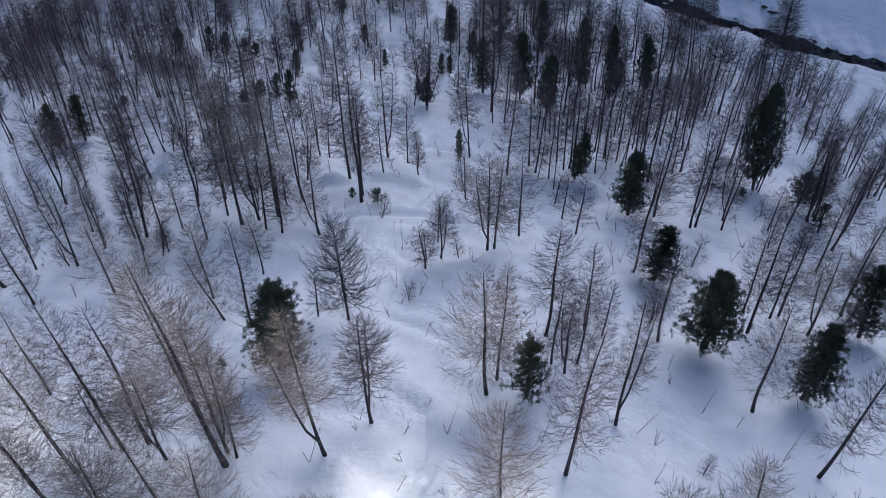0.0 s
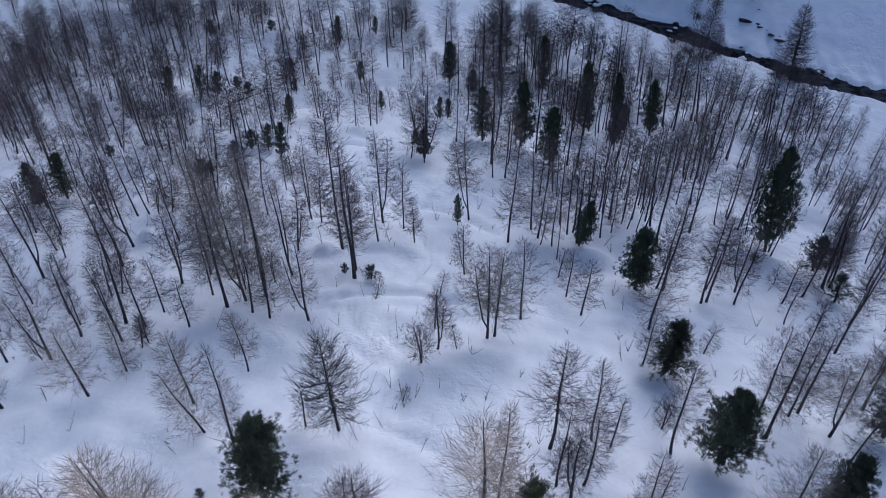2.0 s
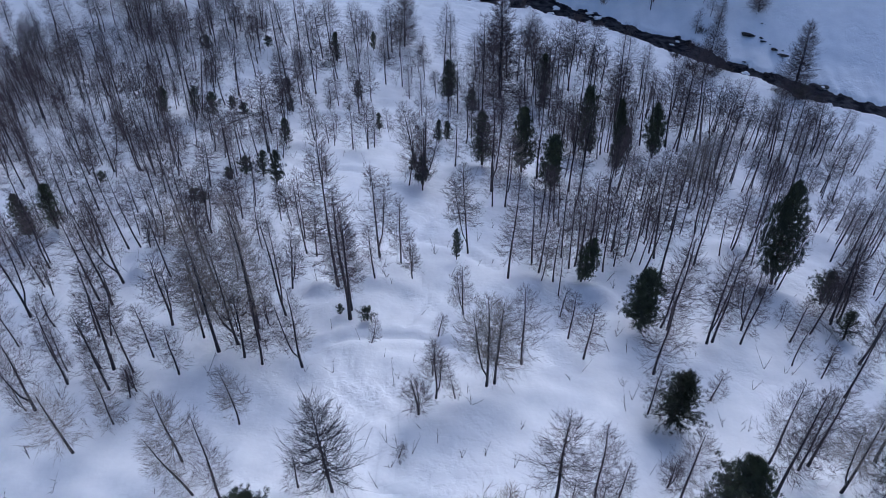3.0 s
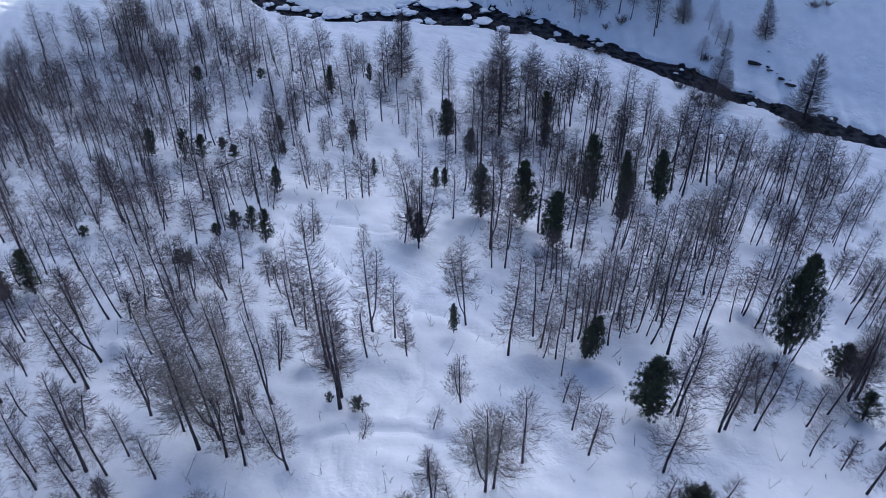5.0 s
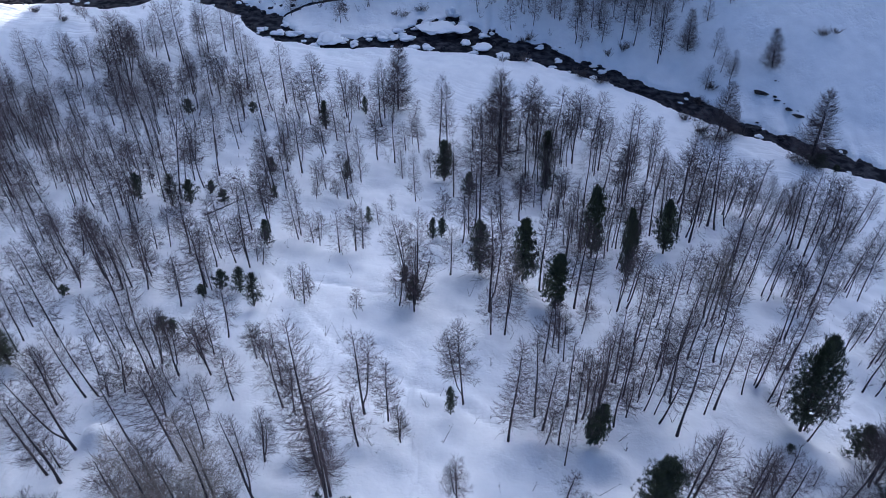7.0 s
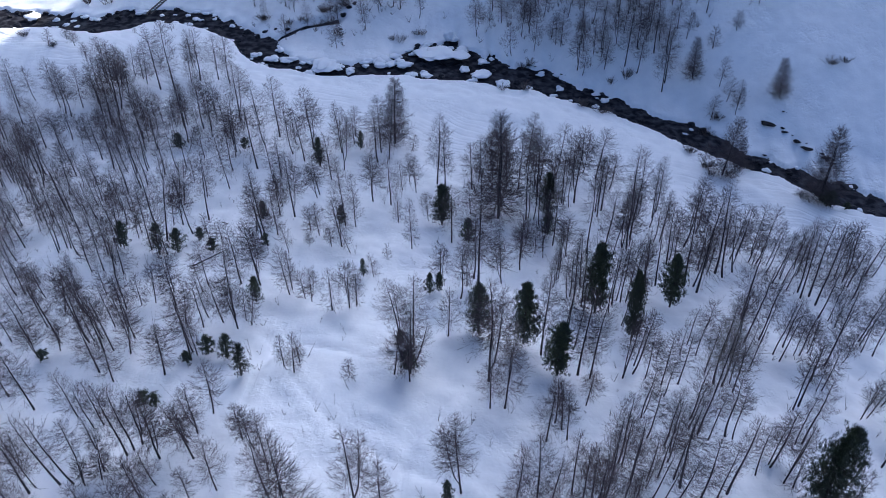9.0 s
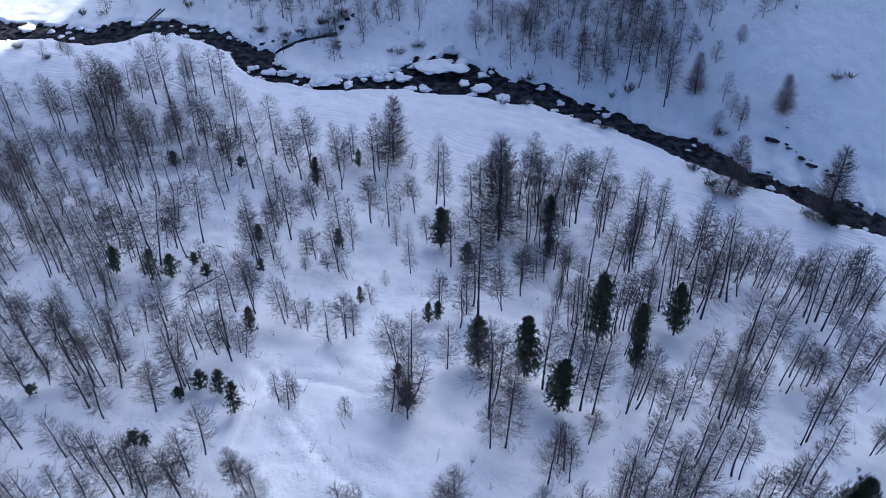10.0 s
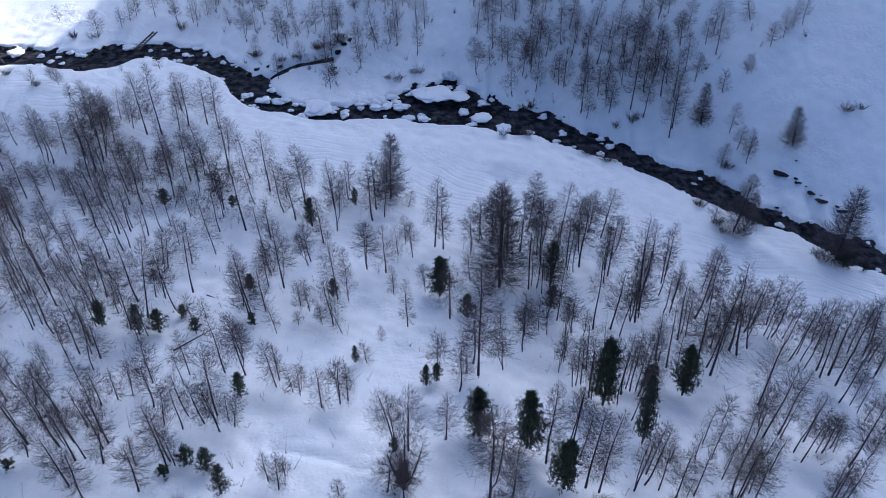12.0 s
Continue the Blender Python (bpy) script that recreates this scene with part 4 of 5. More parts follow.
    [(-53.9, 142.6, 11.3, -3), (-23.8, 145.3, 10.8, -4), (27.8, 145.8, 8.8, 2), (-36.0, 144.6, 9.0, 1), (71.8, 142.0, 15.4, -5), (-8.4, 147.0, 12.4, 5), (-52.0, 143.0, 9.2, 2), (-96.6, 143.9, 9.0, 5), (-93.2, 144.0, 8.0, -3), (-31.3, 148.3, 8.8, -6), (-76.4, 144.5, 8.9, 5), (-42.3, 146.2, 6.7, -1), (-73.5, 145.0, 10.3, 2), (-10.0, 149.2, 12.0, -1), (-17.3, 148.8, 10.3, -4), (-26.3, 147.9, 11.0, -2), (-4.4, 150.5, 3.5, 12), (-36.8, 147.8, 12.0, 4), (-67.3, 146.2, 9.5, -3), (-60.0, 146.5, 12.5, -0), (-94.9, 146.1, 6.9, 5), (-76.5, 146.5, 5.2, 1), (72.1, 146.8, 4.0, -2), (-22.9, 150.4, 12.6, -3)],
    [(54.8, 147.6, 12.2, 2), (-74.8, 147.7, 10.8, 6), (-79.8, 148.1, 8.5, -4), (-15.3, 152.2, 6.9, -2), (-7.6, 153.2, 13.5, 2), (-46.5, 150.2, 5.1, 21), (-75.4, 149.8, 8.8, 2), (-26.5, 152.1, 7.4, -2), (51.8, 150.0, 5.2, 0), (-85.1, 150.1, 10.1, 2), (-89.0, 150.4, 8.3, 2), (-82.7, 150.5, 10.8, -1), (-91.3, 150.7, 8.4, 1), (-58.7, 151.8, 8.9, -1), (-15.3, 155.2, 6.6, 1), (-53.4, 152.4, 10.6, 2), (-103.8, 151.9, 10.2, 2), (-30.0, 154.5, 12.7, -0), (-83.9, 152.4, 8.5, 6), (-79.0, 152.7, 12.7, 2), (-65.1, 152.9, 10.4, -0), (-47.7, 153.7, 12.3, 3), (-56.3, 153.3, 8.1, 0), (-92.0, 152.9, 11.1, 2)],
    [(-61.6, 153.4, 9.6, 0), (-105.4, 153.2, 11.4, 2), (-82.0, 153.4, 9.5, 6), (-40.2, 154.9, 9.4, -3), (-43.4, 155.3, 6.9, 4), (-101.3, 153.8, 8.7, 2), (-45.7, 155.3, 6.1, -2), (-89.5, 154.3, 6.4, 3), (-97.6, 155.2, 12.8, 2), (-91.4, 155.4, 8.0, 0), (-37.7, 157.1, 4.9, 10), (-51.7, 156.3, 6.3, 2), (-56.8, 156.7, 7.4, 3), (-82.6, 156.3, 10.1, 6), (-55.1, 157.3, 7.2, 4), (-44.2, 158.3, 7.6, 4), (-89.5, 156.9, 12.9, 2), (-34.7, 159.2, 9.7, -3), (-58.3, 158.2, 12.3, -2), (-46.1, 159.2, 10.6, 2), (-49.7, 158.9, 8.2, -1), (-91.4, 158.9, 9.8, 6), (-43.7, 160.3, 8.4, 4), (-107.6, 159.1, 12.0, 4)],
    [(-101.9, 159.3, 6.2, 3), (-93.4, 159.4, 10.3, 1), (-39.1, 160.9, 12.9, 2), (-99.1, 159.6, 11.1, 1), (-96.7, 160.0, 9.8, -2), (-70.5, 160.3, 6.5, 0), (-62.1, 160.6, 6.1, 0), (-50.7, 161.0, 12.7, 1), (-84.7, 160.3, 9.3, 5), (-88.5, 160.4, 8.0, 1), (-77.0, 160.6, 9.3, 0), (-91.9, 161.1, 11.1, -1), (-67.4, 161.6, 6.8, -3), (-52.8, 162.2, 5.8, -2), (-94.9, 161.4, 6.6, 5), (-73.0, 161.6, 7.2, 3), (-98.1, 161.5, 9.7, -2), (-82.8, 161.7, 7.6, 3), (-64.0, 162.1, 10.8, 1), (-86.4, 161.8, 9.3, 4), (-81.3, 162.3, 11.1, 1), (-106.6, 162.6, 10.9, -4), (-51.1, 163.9, 8.4, -0), (-46.8, 164.4, 9.3, -4)],
    [(-45.1, 164.7, 9.7, -6), (-76.2, 164.0, 8.5, 3), (-53.8, 164.9, 4.6, -3), (-56.6, 165.1, 5.9, 1), (-106.6, 165.4, 8.6, -0), (-69.6, 166.6, 11.3, 4), (-67.6, 166.8, 9.4, 0), (-93.8, 166.4, 11.8, 4), (-61.1, 167.1, 8.1, -0), (-57.9, 167.6, 5.3, -2), (63.2, 167.3, 6.0, 3), (-69.1, 168.4, 12.5, 5), (58.6, 168.1, 5.7, 0), (-99.1, 168.2, 9.9, 3), (-62.2, 168.8, 7.3, -1), (-93.2, 168.5, 10.3, 3), (71.9, 168.5, 8.9, -9), (-60.1, 169.2, 5.9, 2), (63.9, 169.1, 5.7, -3), (-94.7, 169.8, 12.8, 5), (61.9, 170.4, 5.5, 1), (-96.8, 170.6, 9.0, 1), (-106.0, 170.7, 11.3, 2), (-64.7, 171.1, 4.2, 6)],
    [(-68.5, 171.6, 17.0, 6), (-79.3, 172.0, 12.0, -1), (-109.0, 172.6, 11.0, 3), (-81.0, 173.2, 11.9, 2), (-91.3, 173.1, 12.6, 4), (-68.6, 173.6, 14.3, 9), (61.0, 173.9, 6.7, 1), (-73.8, 174.9, 10.7, -1), (-77.6, 174.9, 10.1, 5), (-82.9, 175.3, 11.5, 2), (49.6, 176.1, 13.5, -2), (-70.8, 176.4, 10.3, 0), (-75.0, 176.5, 8.2, 1), (55.9, 176.9, 9.4, -5), (-104.5, 177.0, 8.3, 3), (-45.0, 177.6, 11.9, 3), (-68.0, 177.5, 10.4, 5), (50.4, 177.8, 14.1, -1), (-58.0, 178.9, 16.3, 2), (-54.0, 179.1, 10.1, 4), (-93.9, 178.6, 11.8, 4), (-61.2, 179.0, 14.4, -1), (-90.1, 179.1, 7.8, 1), (-48.0, 179.6, 10.4, 2)],
    [(-52.3, 179.9, 11.9, 3), (-75.3, 179.7, 9.1, 2), (-73.2, 180.3, 11.7, 4), (-71.1, 180.4, 9.8, 1), (-65.0, 181.6, 9.9, 8), (45.0, 181.6, 10.5, 0), (60.6, 181.8, 4.8, -4), (-71.4, 183.1, 9.4, 3), (-74.8, 183.2, 11.0, 3), (-66.5, 183.7, 7.5, 4), (51.3, 183.5, 10.4, -4), (42.6, 183.7, 11.8, -1), (65.7, 184.0, 4.3, -2), (33.5, 184.4, 5.6, -0), (38.3, 184.4, 7.5, 2), (48.8, 184.5, 13.7, -4), (-71.3, 184.9, 7.0, -2), (-68.8, 185.2, 7.3, 7), (55.7, 185.4, 6.6, -3), (-55.4, 186.0, 9.0, 0), (32.4, 185.6, 10.1, -2), (-114.4, 186.4, 12.9, 4), (45.6, 186.4, 10.2, -4), (50.2, 186.8, 5.7, -1)],
    [(37.9, 187.3, 8.4, -0), (47.4, 187.4, 9.6, -1), (54.1, 188.2, 8.8, -3), (36.2, 188.3, 8.2, -3), (70.9, 188.4, 5.2, -4), (48.0, 188.6, 10.1, -1), (41.3, 189.0, 7.3, -2), (38.0, 189.1, 9.2, 0), (73.6, 189.5, 6.5, -7), (60.3, 189.6, 11.8, -3), (34.3, 189.6, 7.8, -3), (43.1, 191.0, 6.1, 1), (75.9, 191.4, 5.9, -5), (-82.0, 191.4, 3.8, 4), (77.8, 191.6, 6.5, -3), (48.5, 191.7, 7.9, 0), (33.8, 191.7, 7.0, 3), (45.0, 192.1, 8.5, -1), (58.6, 192.2, 5.8, -4), (29.3, 192.6, 9.4, -1), (17.9, 192.8, 7.9, -3), (49.4, 193.1, 6.1, -0), (53.6, 193.3, 7.1, -6), (28.2, 193.5, 8.1, -4)],
    [(23.2, 193.5, 10.5, -0), (41.1, 193.5, 5.7, 3), (60.5, 193.7, 7.4, -2), (38.7, 194.2, 9.2, 3), (44.2, 194.4, 8.9, -0), (33.4, 194.5, 5.9, 4), (67.9, 194.7, 4.9, -21), (42.2, 194.7, 10.3, -1), (46.7, 194.9, 5.9, -3), (53.4, 195.0, 6.0, 3), (36.5, 195.0, 9.0, 3), (27.4, 195.4, 5.6, 1), (-23.7, 195.5, 7.6, 0), (55.4, 195.7, 7.1, -0), (46.1, 196.6, 8.6, 0), (34.5, 197.0, 8.8, -2), (44.5, 197.0, 9.2, 4), (-86.9, 197.5, 4.5, 1), (20.5, 197.6, 8.9, 3), (22.3, 198.1, 9.1, -2), (47.2, 198.4, 6.3, 0), (-93.7, 198.5, 3.8, 13), (31.2, 198.5, 8.6, 2), (33.9, 199.2, 3.6, 3)],
    [(39.5, 199.4, 6.1, 2), (22.2, 199.8, 7.0, 2), (49.8, 199.9, 7.6, 2), (25.8, 200.5, 8.5, 4), (-90.0, 200.5, 3.2, 4), (-23.9, 200.5, 3.5, 8), (-36.6, 200.5, 6.3, 2), (52.0, 200.6, 6.8, -5), (41.4, 200.6, 9.1, 3), (10.0, 200.9, 9.4, -4), (35.5, 200.9, 6.6, 3), (17.3, 201.0, 9.3, -4), (32.3, 201.2, 8.4, 1), (-17.1, 201.9, 6.3, -3), (29.2, 202.0, 8.6, -4), (15.9, 202.3, 8.8, -4), (23.9, 202.5, 8.5, 1), (13.0, 202.5, 5.1, -1), (21.3, 202.5, 5.9, -4), (47.1, 203.3, 5.0, 1), (60.3, 203.3, 5.6, -3), (37.0, 203.3, 7.2, 7), (-25.5, 203.9, 7.2, -0), (52.0, 204.0, 7.5, 1)],
    [(24.7, 204.0, 8.1, -1), (18.9, 204.1, 5.1, -2), (-74.7, 204.2, 1.8, 8), (31.3, 204.6, 7.9, 4), (54.5, 204.6, 5.1, -2), (20.8, 204.8, 4.1, -13), (-31.4, 205.0, 6.5, 0), (-18.0, 205.0, 9.0, -2), (-65.8, 205.1, 3.6, -8), (53.1, 205.4, 8.9, -1), (43.3, 205.8, 6.6, 1), (13.9, 206.2, 8.0, -2), (22.6, 206.2, 8.4, 4), (29.4, 206.5, 6.0, 2), (-24.5, 207.0, 8.3, 1), (-4.1, 207.1, 9.1, -1), (-14.1, 207.5, 5.8, -1), (38.0, 209.3, 6.1, -2), (-8.9, 209.7, 8.8, -4), (-13.6, 209.7, 8.3, -12), (-10.6, 209.9, 6.6, -6), (-18.2, 210.1, 5.8, -1), (26.1, 210.3, 6.9, 3), (19.1, 210.5, 6.7, -1)],
    [(33.5, 210.7, 9.4, -1), (-35.8, 210.7, 7.1, -1), (10.3, 210.7, 7.6, 3), (22.8, 210.9, 9.3, 2), (12.9, 211.1, 7.8, -3), (-23.2, 211.3, 6.8, 2), (-43.8, 211.3, 5.0, 5), (15.8, 211.7, 8.8, 2), (24.1, 211.9, 6.3, -3), (30.1, 211.9, 9.2, -0), (18.8, 212.4, 5.4, -1), (27.9, 213.4, 6.2, 1), (-38.5, 213.4, 8.5, 2), (-25.1, 213.5, 6.9, 0), (-33.4, 213.6, 5.0, -8), (-28.9, 214.1, 7.6, -1), (-30.7, 214.1, 5.6, -6), (-23.8, 214.4, 7.6, 1), (12.3, 214.5, 5.3, 1), (-2.3, 214.7, 9.1, -2), (-8.9, 215.0, 9.0, -4), (-26.6, 215.0, 7.4, -4), (23.4, 215.1, 7.3, 1), (21.2, 215.3, 6.0, -3)],
    [(14.3, 216.0, 5.0, -4), (-37.6, 216.1, 6.4, -1), (-47.1, 217.0, 8.9, -0), (-4.4, 217.5, 8.4, -2), (9.7, 217.7, 7.3, -4), (-19.4, 218.2, 4.5, -9), (-12.1, 219.2, 8.6, -1), (-16.1, 219.4, 5.4, -2), (-35.2, 219.6, 5.8, 0), (-45.2, 219.8, 5.8, -1), (-10.2, 220.2, 6.9, 2), (-7.8, 220.6, 6.5, 0), (-14.5, 221.2, 6.5, 2), (-36.6, 221.5, 5.4, 1), (-86.8, 222.6, 7.0, 4), (-17.5, 222.7, 6.9, -0), (-43.6, 223.2, 6.2, 3), (-52.8, 224.4, 4.5, -5), (-61.9, 226.3, 8.5, 5), (-81.9, 226.7, 5.2, 1), (-46.6, 226.9, 8.5, -2), (-43.2, 227.6, 9.2, 0), (-63.2, 227.7, 6.0, 2), (-67.4, 227.9, 7.1, 2)],
    [(-80.3, 229.1, 6.6, 6), (-59.6, 229.1, 7.4, 1), (-99.1, 229.5, 3.8, -2), (-74.0, 230.5, 9.3, 2), (-57.7, 230.6, 5.6, 6), (-79.0, 230.7, 6.2, 5), (-51.2, 230.7, 5.2, 4), (-52.7, 232.3, 5.3, -3), (-48.9, 232.3, 5.1, -1), (-57.4, 233.2, 7.0, 3), (-79.8, 234.7, 6.8, -3), (-71.9, 235.6, 5.6, -3)],
]
# larches whose sunlit crowns are painted with the paler twig colour
SUNLIT_SPOTS = [(-12.8, 23.5), (-7.1, 24.4), (-6.7, 24.3), (2.9, 19.1), (-12.1, 18.3), (17.0, 19.6), (3.2, 30.9), (31.3, 41.5), (22.0, 30.5), (4.4, 50.5), (-19.4, 54.2), (-16.6, 56.8), (33.9, 89.4), (8.9, 87.0), (-17.1, 18.6), (-7.5, 39.0)]
SIZES = ((3.6, 0.23), (6.8, 0.195), (10.0, 0.165), (14.0, 0.145))
LABELS = ("thin bare young larch standing in snow", "slender bare larch with grey-brown twigs in snow", "tall bare larch with dark trunk and grey twigs in snow",
          "very tall bare larch with dense grey-brown crown")
forest = {}


def larch_meshes(detail, size, number, sunlit):
    key = (detail, size, number, sunlit)
    if key not in forest:
        tall, spread = SIZES[size]
        k = random.Random(str(key)).random()
        open_grown = size == 0 or number in (4, 5)
        slim = number > 5
        forest[key] = larch(tall, spread * (0.85 + 0.35 * k) * (1.1 if sunlit else 0.75 if slim else 1.0), detail, 100 * detail + 17 * size + number, SUNLIT_TWIG if sunlit else TWIG,
                            bare=((0.10, 0.13, 0.18, 0.22)[size] + 0.10 * (number % 2)) if open_grown else 0.40 + 0.05 * (number % 3) if slim else 0.24 + 0.05 * (number % 4),
                            close=not open_grown, crook=(0.0, 0.12, 0.3, -0.15)[number % 4], fork=int(number in (3, 5)), thickset=1.3 if sunlit else 0.8 if slim else 1.0)
    return forest[key]


pick = random.Random(9)
NEAR_WOOD = 99.5
woods = {"hillside": [], "beyond": []}


def crowded(x, y):
    """Whether the wood stands close at this spot."""
    if y > 160 or y < 66:
        return False
    return x > 12 + 0.1 * (y - 66) or x < -27 if y < 110 else (x > 14 or x < -30 or -2 < x < 10 and y > 128) if y < 135 else x < -45


for grove in GROVES:
    for x, y, h, lean in grove:
        size = 0 if h < 5 else 1 if h < 8.4 else 2 if h < 12 else 3
        detail = 2 if y < 64 else 1 if y < NEAR_WOOD else 0
        # these crowns get the twig colour with sunlight painted in
        sunlit = size > 0 and y < 110 and (any((x - a) ** 2 + (y - b) ** 2 < 4 for a, b in SUNLIT_SPOTS) or (y < 46 and x < -9 and int(x * 7) % 5 < 3))
        dense = crowded(x, y)
        kind = pick.choice((0, 1, 2, 6, 7, 8)) if dense and size > 1 else pick.randrange(6 if y < 80 else 5)
        meshes = larch_meshes(detail, size, kind, sunlit)
        s = h / SIZES[size][0]
        m = stand(x, y, lean, pick.uniform(0, 6.28), s * (pick.uniform(1.0, 1.25) if 140 < y < 186 else pick.uniform(0.85, 1.15) if y < 186 else pick.uniform(0.95, 1.2)), s)
        if y >= NEAR_WOOD:
            woods["beyond" if y > 186 else "hillside"].append((meshes, m))
        else:
            plant("larch", meshes, m, "tall bare larch with twigs coloured pale as if sunlit, in snow" if sunlit else LABELS[size], "tree", "larches on the hillside")
        # slender stems that crowd round the taller ones
        for _ in range(pick.choice((1, 1, 2, 3) if 12 < x < 36 else (0, 1, 1, 2) if x > 0 else (0, 0, 1, 1)) if dense and 6.5 < h < 13 else 0):
            turn, off, part_h = pick.uniform(0, 6.28), pick.uniform(0.7, 2.4), pick.uniform(0.7, 1.02) * h
            cx, cy = x + off * math.cos(turn), y + off * math.sin(turn)
            slight = 1 if part_h < 8.4 else 2
            meshes = larch_meshes(min(detail, 1), slight, pick.choice((6, 7, 8)), False)
            s = part_h / SIZES[slight][0]
            m = stand(cx, cy, lean + pick.uniform(-2, 2), pick.uniform(0, 6.28), s * pick.uniform(0.75, 1.0), s)
            if y >= NEAR_WOOD:
                woods["hillside"].append((meshes, m))
            else:
                plant("larch", meshes, m, "slender bare larch stem in a crowded clump", "tree", "larches on the hillside")


def wood(name, members, label):
    """Many far trees joined into one mesh."""
    places, loops, starts, slots, count = [], [], [], [], 0
    ends = 0
    for meshes, m in members:
        mat = np.array(m)
        for slot, mesh in enumerate(meshes):
            co = np.empty(len(mesh.vertices) * 3)
            mesh.vertices.foreach_get("co", co)
            vi = np.empty(len(mesh.loops), np.int32)
            mesh.loops.foreach_get("vertex_index", vi)
            ls = np.empty(len(mesh.polygons), np.int32)
            mesh.polygons.foreach_get("loop_start", ls)
            places.append(co.reshape(-1, 3) @ mat[:3, :3].T + mat[:3, 3])
            loops.append(vi + count)
            starts.append(ls + ends)
            slots.append(np.full(len(ls), slot, np.int32))
            count += len(mesh.vertices)
            ends += len(vi)
    mesh = bpy.data.meshes.new(name)
    mesh.vertices.add(count)
    mesh.vertices.foreach_set("co", np.concatenate(places).ravel())
    mesh.loops.add(ends)
    mesh.loops.foreach_set("vertex_index", np.concatenate(loops))
    starts = np.concatenate(starts)
    mesh.polygons.add(len(starts))
    mesh.polygons.foreach_set("loop_start", starts)
    mesh.polygons.foreach_set("loop_total", np.diff(np.append(starts, ends)).astype(np.int32))
    mesh.materials.append(BARK)
    mesh.materials.append(TWIG)
    mesh.polygons.foreach_set("material_index", np.concatenate(slots))
    mesh.update(calc_edges=True)
    tagged(new(name, mesh), label, "forest", kind="stuff")


wood("larch_wood", woods["hillside"], "bare grey-brown larch wood above the snowy stream bench")
wood("larch_wood", woods["beyond"], "thin bare larches on the shaded slope across the stream")
wide = larch(9.0, 0.34, 2, 777, BARK, bare=0.2, thickset=1.9, up=0.3)
plant("larch", wide, stand(-7.4, 38.8, -2, 0.4, 1.0, 1.1), "broad open-grown bare larch standing alone in snow", "tree", "larches on the hillside")

spreading = larch(10.0, 0.30, 2, 779, TWIG, bare=0.22, fork=4, thickset=0.42, up=0.4)
plant("larch", spreading, stand(-2.2, 88.0, 2, 0.2, 1.1, 0.92), "forked bare larch with wide upswept limbs above a small pine", "tree", "larches on the hillside")
broad = larch(10.0, 0.27, 1, 778, TWIG, bare=0.06, thickset=2.3)
for x, y, h, lean in [(54.8, 147.6, 12.2, 2), (71.8, 142.0, 15.4, -5), (71.9, 168.5, 8.9, -9), (55.9, 176.9, 9.4, -5), (59.5, 151.0, 6.8, -7), (-7.6, 153.2, 13.5, 2), (10.9, 128.9, 18.9, -2)]:
    plant("larch", broad, stand(x, y, lean, pick.uniform(0, 6.28), h / 10, h / 10), "broad bare larch with dense dark twigs by the stream", "tree", "larches on the hillside")

dense = larch(10.0, 0.26, 2, 781, TWIG, bare=0.22, thickset=1.6)
for x, y, h, lean in [(43.2, 66.3, 10.5, -3), (44.4, 67.2, 8.5, -2)]:
    plant("larch", dense, stand(x, y, lean, pick.uniform(0, 6.28), h / 10, h / 10), "bare larch with a dense dark crown beside stone pines", "tree", "larches on the hillside")

# ---- thin stems and twigs that poke out of the snow ----


def stems(count):
    rnd, s = random.Random(31), Shape()
    for _ in range(count):
        y = rnd.uniform(20, 160)
        x = rnd.uniform(-1, 1) * (26 + 0.42 * y)
        if y > np.interp(x, (-100, 0, 80), (165, 148, 118)):
            continue
        foot = Vector((x, y, float(snow_height(np.array([x]), np.array([y]))[0]) - 0.1))
        for k in range(rnd.randrange(1, 4)):
            d = Vector((rnd.uniform(-0.5, 0.5), rnd.uniform(-0.5, 0.5), 1)).normalized()
            tall = rnd.uniform(0.5, 2.0) if rnd.random() < 0.8 else rnd.uniform(2.0, 3.4)
            s.spike(foot, foot + d * tall, 0.022)
            for q in range(rnd.randrange(2, 7)):
                p = foot + d * tall * rnd.uniform(0.3, 0.95)
                e = (d * 0.7 + Vector((rnd.uniform(-1, 1), rnd.uniform(-1, 1), rnd.uniform(-0.1, 0.6)))).normalized()
                s.fold(p, p + e * rnd.uniform(0.15, 0.55), 0.012)
    for gx, gy, _, _ in [t for grove in GROVES for t in grove if t[1] > 186 and t[0] > -60]:
        for _ in range(rnd.choice((1, 1, 2, 3, 4))):
            x, y = gx + rnd.gauss(0, 2.2), gy + rnd.gauss(0, 1.8)
            if y < banks(np.array([x]))[1][0] + 1.5:
                continue
            foot = Vector((x, y, float(snow_height(np.array([x]), np.array([y]))[0]) - 0.1))
            for k in range(rnd.randrange(3, 9)):
                d = Vector((rnd.uniform(-0.7, 0.7), rnd.uniform(-0.7, 0.7), 1)).normalized()
                tall = rnd.uniform(0.6, 2.4)
                s.spike(foot, foot + d * tall, 0.026)
                for q in range(rnd.randrange(3, 8)):
                    p = foot + d * tall * rnd.uniform(0.2, 0.95)
                    e = (d * 0.6 + Vector((rnd.uniform(-1, 1), rnd.uniform(-1, 1), rnd.uniform(-0.1, 0.6)))).normalized()
                    s.fold(p, p + e * rnd.uniform(0.3, 0.8), 0.016)
    tagged(new("dry_stems", s.mesh("dry_stems", SHRUB)), "thin dry stems and seedlings poking out of snow", "undergrowth", kind="stuff")


stems(1000)

# ---- stone pines ----


